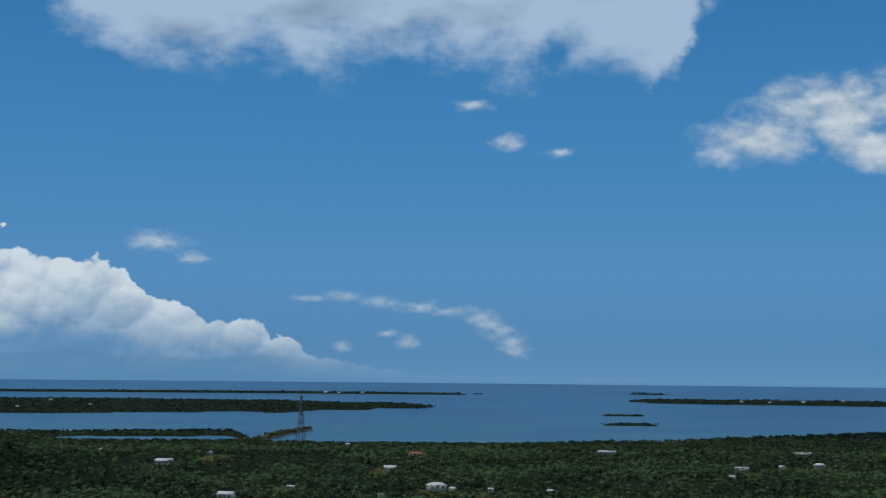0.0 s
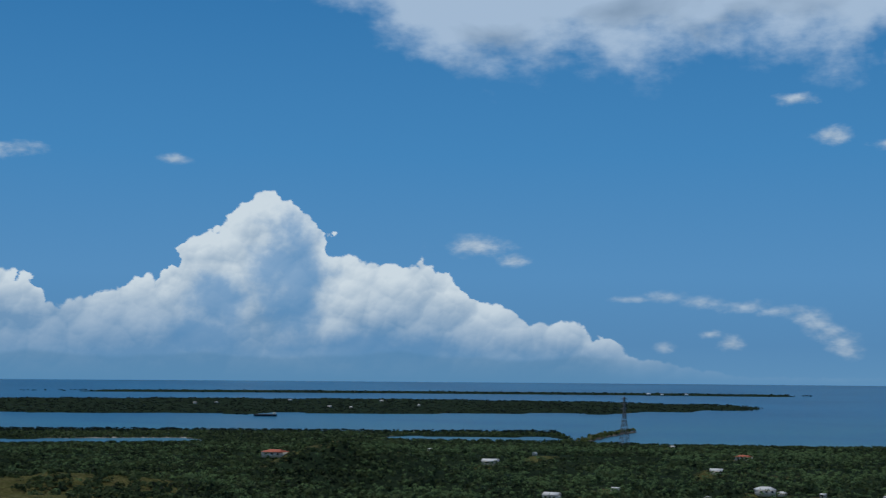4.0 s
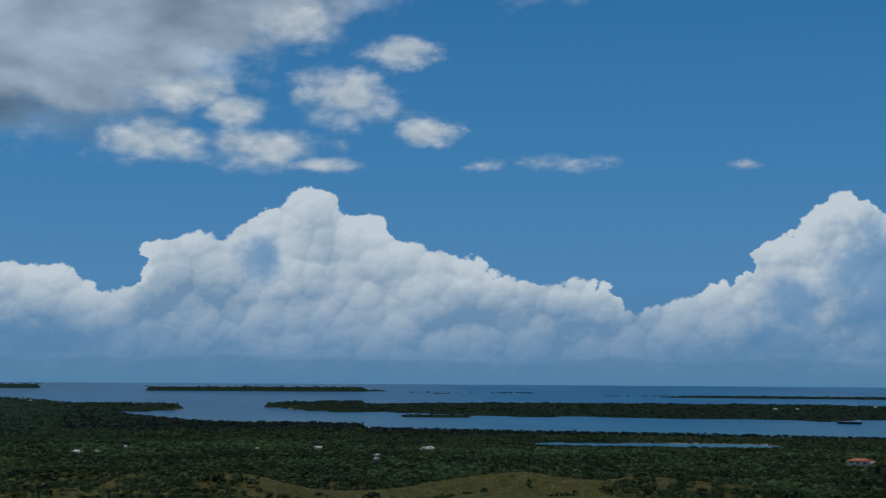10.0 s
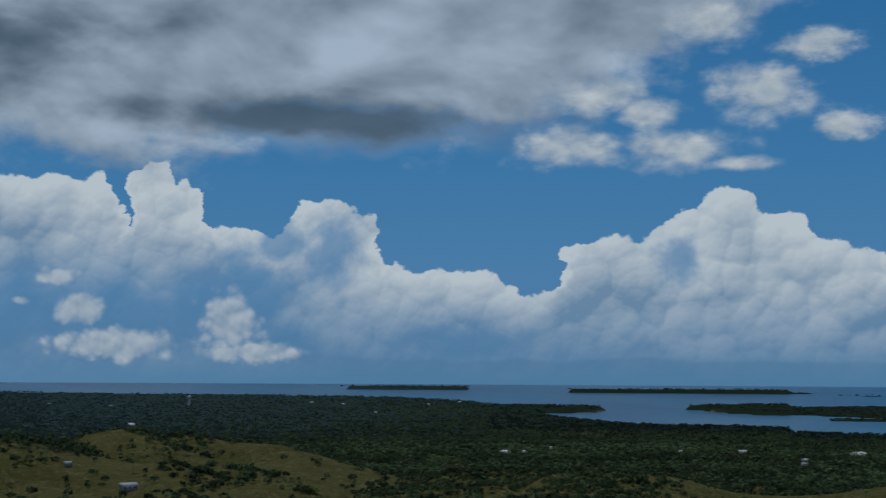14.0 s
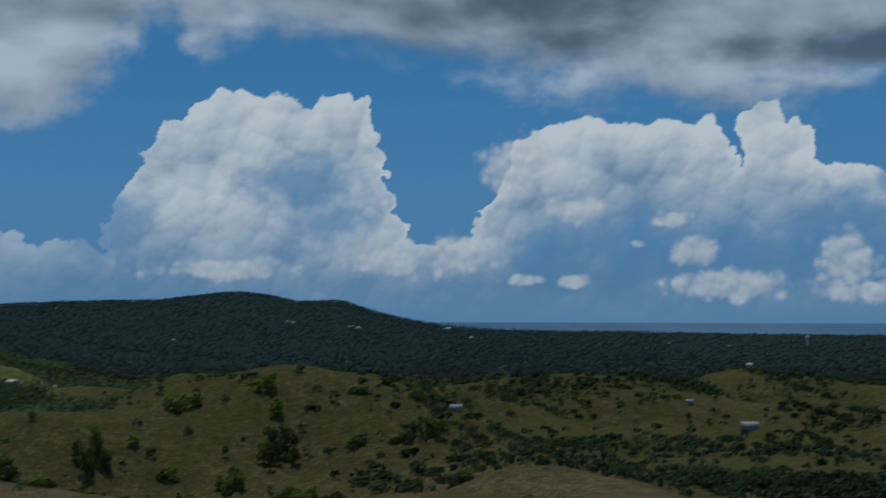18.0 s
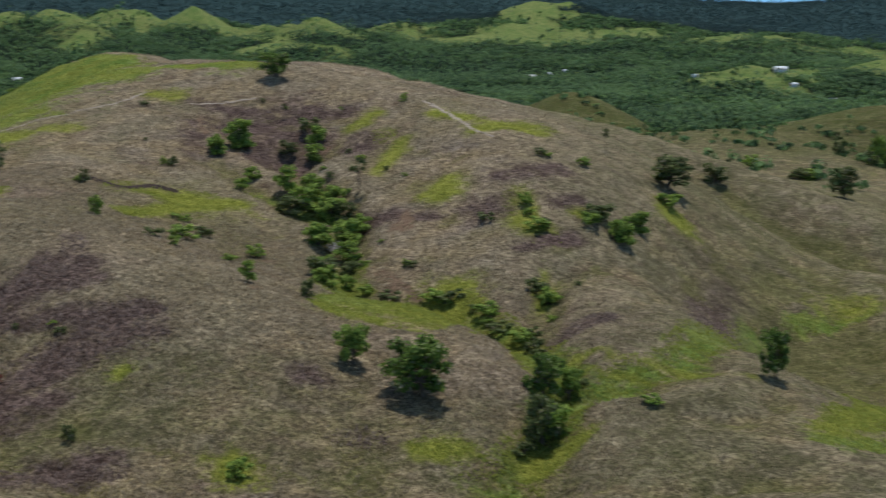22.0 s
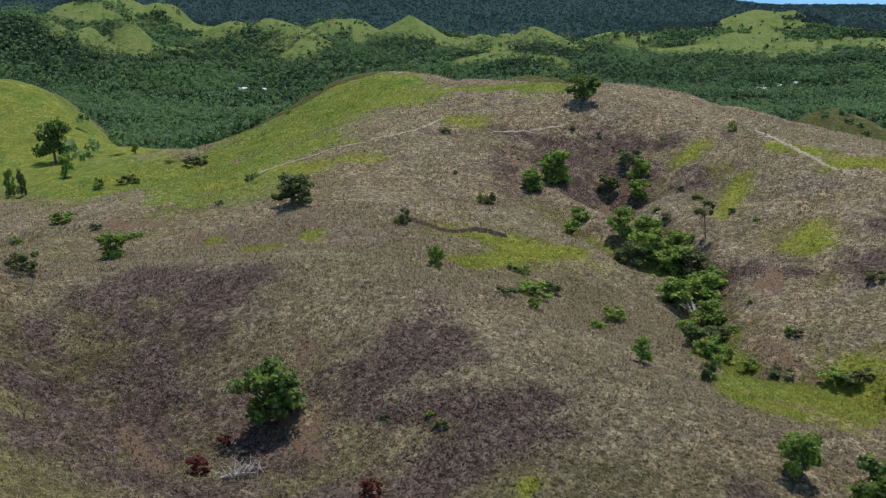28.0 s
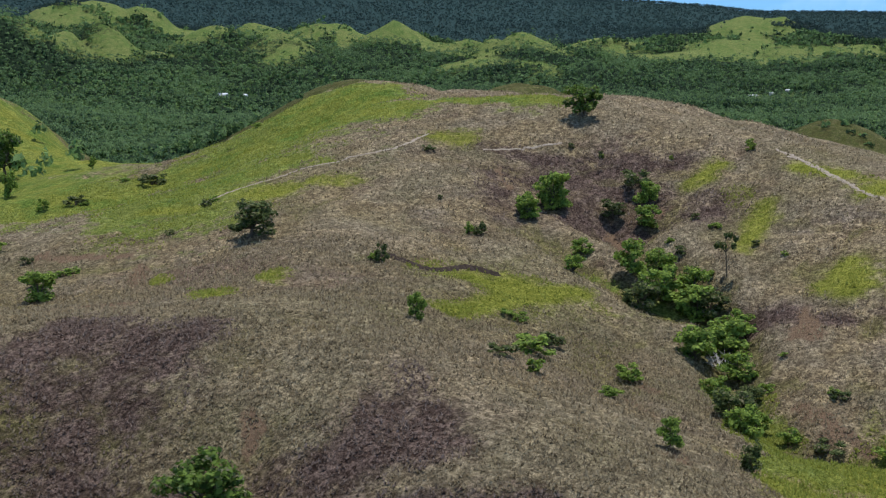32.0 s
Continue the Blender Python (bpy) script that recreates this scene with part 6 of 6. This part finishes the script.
me = faces_mesh("earth_bank", *ribbon(BANK_EDGE, path_rng, (-0.9, -0.15, 0.0, 0.15, 0.3), (0.0, 0.42, 0.40, 0.15, -0.3), 0.4))
me.materials.append(DARK_SOIL)
tagged(new("earth_bank", me), "low eroded edge of dark soil under broken turf", "bank", kind="structure")


# ---- houses ----
def plain(name, rgb, rough=0.7, spread=0.25, metal=0.0):
    m, n, bsdf = material(name, rough)
    place = n.add("TexCoord").outputs["Object"]
    worn = n.noise(place, 0.7, 5.0, 0.65)
    low = tuple(c * (1 - spread) for c in rgb)
    n.put(bsdf.inputs["Base Color"], n.mix(worn, low, tuple(min(c * (1 + spread), 0.9) for c in rgb)))
    bsdf.inputs["Metallic"].default_value = metal
    return m


WHITE_WALL, GREY_WALL = plain("painted_wall", (0.62, 0.60, 0.56)), plain("grey_wall", (0.30, 0.29, 0.27))
TIN, RUST, DARK_PANE = plain("tin_roof", (0.66, 0.68, 0.70), 0.35), plain("red_roof", (0.42, 0.13, 0.08)), plain("dark_pane", (0.03, 0.035, 0.04), 0.2)
GREY_TIN = plain("grey_tin_roof", (0.36, 0.40, 0.45), 0.4)


def box(x0, x1, y0, y1, z0, z1):
    p = np.array([(x, y, z) for z in (z0, z1) for x, y in ((x0, y0), (x1, y0), (x1, y1), (x0, y1))], float)
    return p, np.array([(3, 2, 1, 0), (4, 5, 6, 7), (0, 1, 5, 4), (1, 2, 6, 5), (2, 3, 7, 6), (3, 0, 4, 7)])


def slab(points, thick):
    """A thick quad."""
    p = np.array(points, float)
    nrm = np.cross(p[1] - p[0], p[3] - p[0])
    nrm /= np.linalg.norm(nrm)
    q = np.concatenate([p, p - nrm * thick])
    return q, np.array([(0, 1, 2, 3), (7, 6, 5, 4), (0, 4, 5, 1), (1, 5, 6, 2), (2, 6, 7, 3), (3, 7, 4, 0)])


def make_house(long, wall, roof, label, hip):
    """A small house: walls, two or four roof slopes, a door and windows."""
    deep, tall, rise = long * 0.62, 2.8, long * 0.17
    a, b, e = long / 2, deep / 2, 0.45
    root = new("house")
    part("wall", faces_mesh("wall", *box(-a, a, -b, b, -1.2, tall)), wall, root)
    r = a - b * 0.8 if hip else a + e
    for side in (-1, 1):
        eave = [(-a - e, side * (b + e), tall), (a + e, side * (b + e), tall), (r, 0, tall + rise), (-r, 0, tall + rise)]
        part("roof", faces_mesh("roof", *slab(eave if side < 0 else eave[::-1], 0.12)), roof, root)
        end = [(side * (a + e), -side * (b + e), tall), (side * (a + e), side * (b + e), tall), (side * r, 0.01, tall + rise), (side * r, -0.01, tall + rise)]
        part("roof" if hip else "gable", faces_mesh("gable", *slab(end, 0.12)), roof if hip else wall, root)
    for side in (-1, 1):
        for k in (-0.6, 0.0, 0.6):
            if k == 0.0 and side < 0:
                part("door", faces_mesh("door", *box(-0.5, 0.5, -b - 0.06, -b + 0.02, 0, 2.05)), RUST, root)
            else:
                w = part("window", faces_mesh("window", *box(k * a - 0.6, k * a + 0.6, side * b - 0.05, side * b + 0.05, 1.0, 2.1)), DARK_PANE, root)
                x0, x1, y0, y1 = k * a - 0.7, k * a + 0.7, side * b - 0.08, side * b + 0.08
                part("window_frame", faces_mesh("window_frame", *join([box(x0, x1, y0, y1, 2.1, 2.2), box(x0, x0 + 0.1, y0, y1, 1.0, 2.1), box(x1 - 0.1, x1, y0, y1, 1.0, 2.1)])), WHITE_WALL, w)
                part("window_sill", faces_mesh("window_sill", *box(x0 - 0.05, x1 + 0.05, y0 - 0.06, y1 + 0.06, 0.9, 1.0)), WHITE_WALL, w)
    return tagged(root, label, "house", "houses among the trees")


def settle(places, wall, roof, label, hip):
    first = None
    for k, (x, y, long) in enumerate(places):
        turn = math.atan2(y, x) + math.pi / 2 + random.uniform(-0.5, 0.5)
        m = Matrix.Translation((x, y, float(height(x, y)) + 0.9)) @ Matrix.Rotation(turn, 4, "Z") @ Matrix.Diagonal((long / 10, long / 10, min(max(long / 10, 0.8), 1.5), 1))
        if first is None:
            first = make_house(10.0, wall, roof, label, hip)
            first.matrix_basis = m
        else:
            keep = first.matrix_basis.copy()
            first.matrix_basis = Matrix()
            copy_thing(first, m)
            first.matrix_basis = keep


settle(WHITE_HOUSES[::2], WHITE_WALL, TIN, "small white house with a bright tin roof among trees", False)
settle(WHITE_HOUSES[1::2], WHITE_WALL, TIN, "small white house with a hipped tin roof among trees", True)
settle(GREY_HOUSES, GREY_WALL, GREY_TIN, "long grey shed with a metal roof beside trees", False)
settle(RED_HOUSES, WHITE_WALL, RUST, "house with a red tiled hipped roof among trees", True)


# ---- pylon, causeway, ship, mast ----
STEEL, HULL, DECK = plain("galvanised_steel", (0.20, 0.21, 0.22), 0.5), plain("dark_hull", (0.030, 0.035, 0.045), 0.5), plain("ship_white", (0.55, 0.55, 0.52))


def bar(p, q, r):
    return tube([p, q], [r, r], 4)


def make_pylon(tall, wide):
    root = new("transmission_tower")
    levels = [0, 0.2, 0.38, 0.54, 0.68, 0.8, 0.9, 1.0]
    half = [wide / 2 * (1 - 0.86 * min(v / 0.8, 1)) for v in levels]
    for sx, sy in ((1, 1), (1, -1), (-1, -1), (-1, 1)):
        part("leg", faces_mesh("leg", *tube([(sx * h, sy * h, v * tall) for v, h in zip(levels, half)], [0.5] * len(levels), 4)), STEEL, root)
    for (v0, h0), (v1, h1) in zip(zip(levels, half), zip(levels[1:], half[1:])):
        for k in range(4):
            a, b = ((1, 1), (1, -1), (-1, -1), (-1, 1))[k], ((1, -1), (-1, -1), (-1, 1), (1, 1))[k]
            part("brace", faces_mesh("brace", *join([bar((a[0] * h0, a[1] * h0, v0 * tall), (b[0] * h1, b[1] * h1, v1 * tall), 0.3),
                                                     bar((b[0] * h0, b[1] * h0, v0 * tall), (a[0] * h1, a[1] * h1, v1 * tall), 0.3)])), STEEL, root)
    for v in (0.76, 0.86, 0.96):
        part("crossarm", faces_mesh("crossarm", *join([bar((-wide * 0.42, 0, v * tall), (wide * 0.42, 0, v * tall), 0.45), bar((-wide * 0.42, 0, v * tall), (0, 0, (v + 0.035) * tall), 0.3),
                                                       bar((wide * 0.42, 0, v * tall), (0, 0, (v + 0.035) * tall), 0.3)])), STEEL, root)
    return tagged(root, "tall steel lattice transmission tower by the shore", "tower")


def polar(bearing, far):
    d, b = float(drawn_in(far)), radians(bearing)
    return math.sin(b) * d, math.cos(b) * d, float(sea_level(d))


px_, py_, pz_ = polar(-5.75, 2540)
pylon = make_pylon(88.0, 15.0)
pylon.matrix_basis = Matrix.Translation((px_, py_, float(height(px_, py_)) - 1)) @ Matrix.Rotation(0.5, 4, "Z")

mx_, my_, mz_ = polar(-64.3, 5200)
mast = new("white_tower")
for name, shape in (("column", tube([(0, 0, -4), (0, 0, 16), (0, 0, 17)], [3.4, 2.8, 2.8], 10)), ("tank", tube([(0, 0, 17), (0, 0, 18), (0, 0, 25), (0, 0, 27)], [2.8, 5.0, 5.0, 0.5], 12))):
    part(name, faces_mesh(name, *shape), WHITE_WALL, mast)
tagged(mast, "pale water tower above dark woodland", "tower").matrix_basis = Matrix.Translation((mx_, my_, float(height(mx_, my_))))


def make_ship(long):
    root = new("cargo_ship")
    a, b = long / 2, long * 0.075
    deck = np.array([(-a, -b * 0.8, 0), (-a * 0.9, -b, 0), (a * 0.75, -b, 0), (a, 0, 0.02 * long), (a * 0.75, b, 0), (-a * 0.9, b, 0), (-a, b * 0.8, 0)], float)
    n = len(deck)
    hull = np.concatenate([deck + (0, 0, long * 0.05), deck * (0.95, 0.8, 1) - (0, 0, long * 0.03)])
    sides = [(k, n + k, n + (k + 1) % n, (k + 1) % n) for k in range(n)]
    me = bpy.data.meshes.new("hull")
    me.from_pydata(hull.tolist(), [], sides + [tuple(range(n)), tuple(range(2 * n - 1, n - 1, -1))])
    part("hull", me, HULL, root)
    z = long * 0.05
    part("bridge", faces_mesh("bridge", *join([box(-a * 0.92, -a * 0.62, -b * 0.8, b * 0.8, z, z + long * 0.06), box(-a * 0.88, -a * 0.68, -b * 0.7, b * 0.7, z + long * 0.06, z + long * 0.09)])), DECK, root, "white superstructure")
    part("funnel", faces_mesh("funnel", *tube([(-a * 0.86, 0, z + long * 0.06), (-a * 0.87, 0, z + long * 0.13)], [long * 0.014, long * 0.012], 8)), HULL, root)
    for k in range(5):
        part("hatch", faces_mesh("hatch", *box(-a * 0.5 + k * a * 0.24, -a * 0.3 + k * a * 0.24, -b * 0.7, b * 0.7, z, z + long * 0.025)), STEEL, root)
    part("foremast", faces_mesh("foremast", *bar((a * 0.8, 0, z), (a * 0.8, 0, z + long * 0.08), long * 0.006)), STEEL, root)
    return tagged(root, "dark cargo ship with a white bridge at anchor", "ship")


sx_, sy_, sz_ = polar(-20.45, 4150)
ship = make_ship(58.0)
ship.matrix_basis = Matrix.Translation((sx_, sy_, sz_ + 1.2)) @ Matrix.Rotation(radians(20 + 178), 4, "Z")

# a causeway of rubble with scrub on it
rng = np.random.default_rng(5)
stones, scrub = [], []
for k in range(90):
    s = k / 89
    x, y, z = polar(-7.5 + 2.1 * s ** 1.2, 2650 + 560 * s)
    x, y = x + rng.normal(scale=3), y + rng.normal(scale=3)
    p, f = box(-9, 9, -6, 6, -3, 1.6 + rng.uniform(0, 0.6))
    turn = Matrix.Rotation(rng.uniform(0, 3), 3, "Z")
    stones.append((np.array([tuple(turn @ Vector(q)) for q in p]) + (x, y, z), f))
    scrub.append((x, y, z + 1.0))
causeway = new("causeway")
part("embankment", faces_mesh("embankment", *join(stones)), plain("rubble", (0.16, 0.15, 0.13)), causeway)
scrub = np.array([scrub[k] for k in range(90) if rng.random() < 0.75 for _ in range(2)])
part("scrub", faces_mesh("scrub", *broadleaf_stuff(scrub[:, 0] + rng.normal(scale=6, size=len(scrub)), scrub[:, 1] + rng.normal(scale=6, size=len(scrub)), scrub[:, 2], rng.uniform(5, 9, len(scrub)), rng.uniform(4, 9, len(scrub)), rng, 12)), LEAF_OLIVE, causeway)
tagged(causeway, "low causeway with scrub running out into the sea", "causeway")
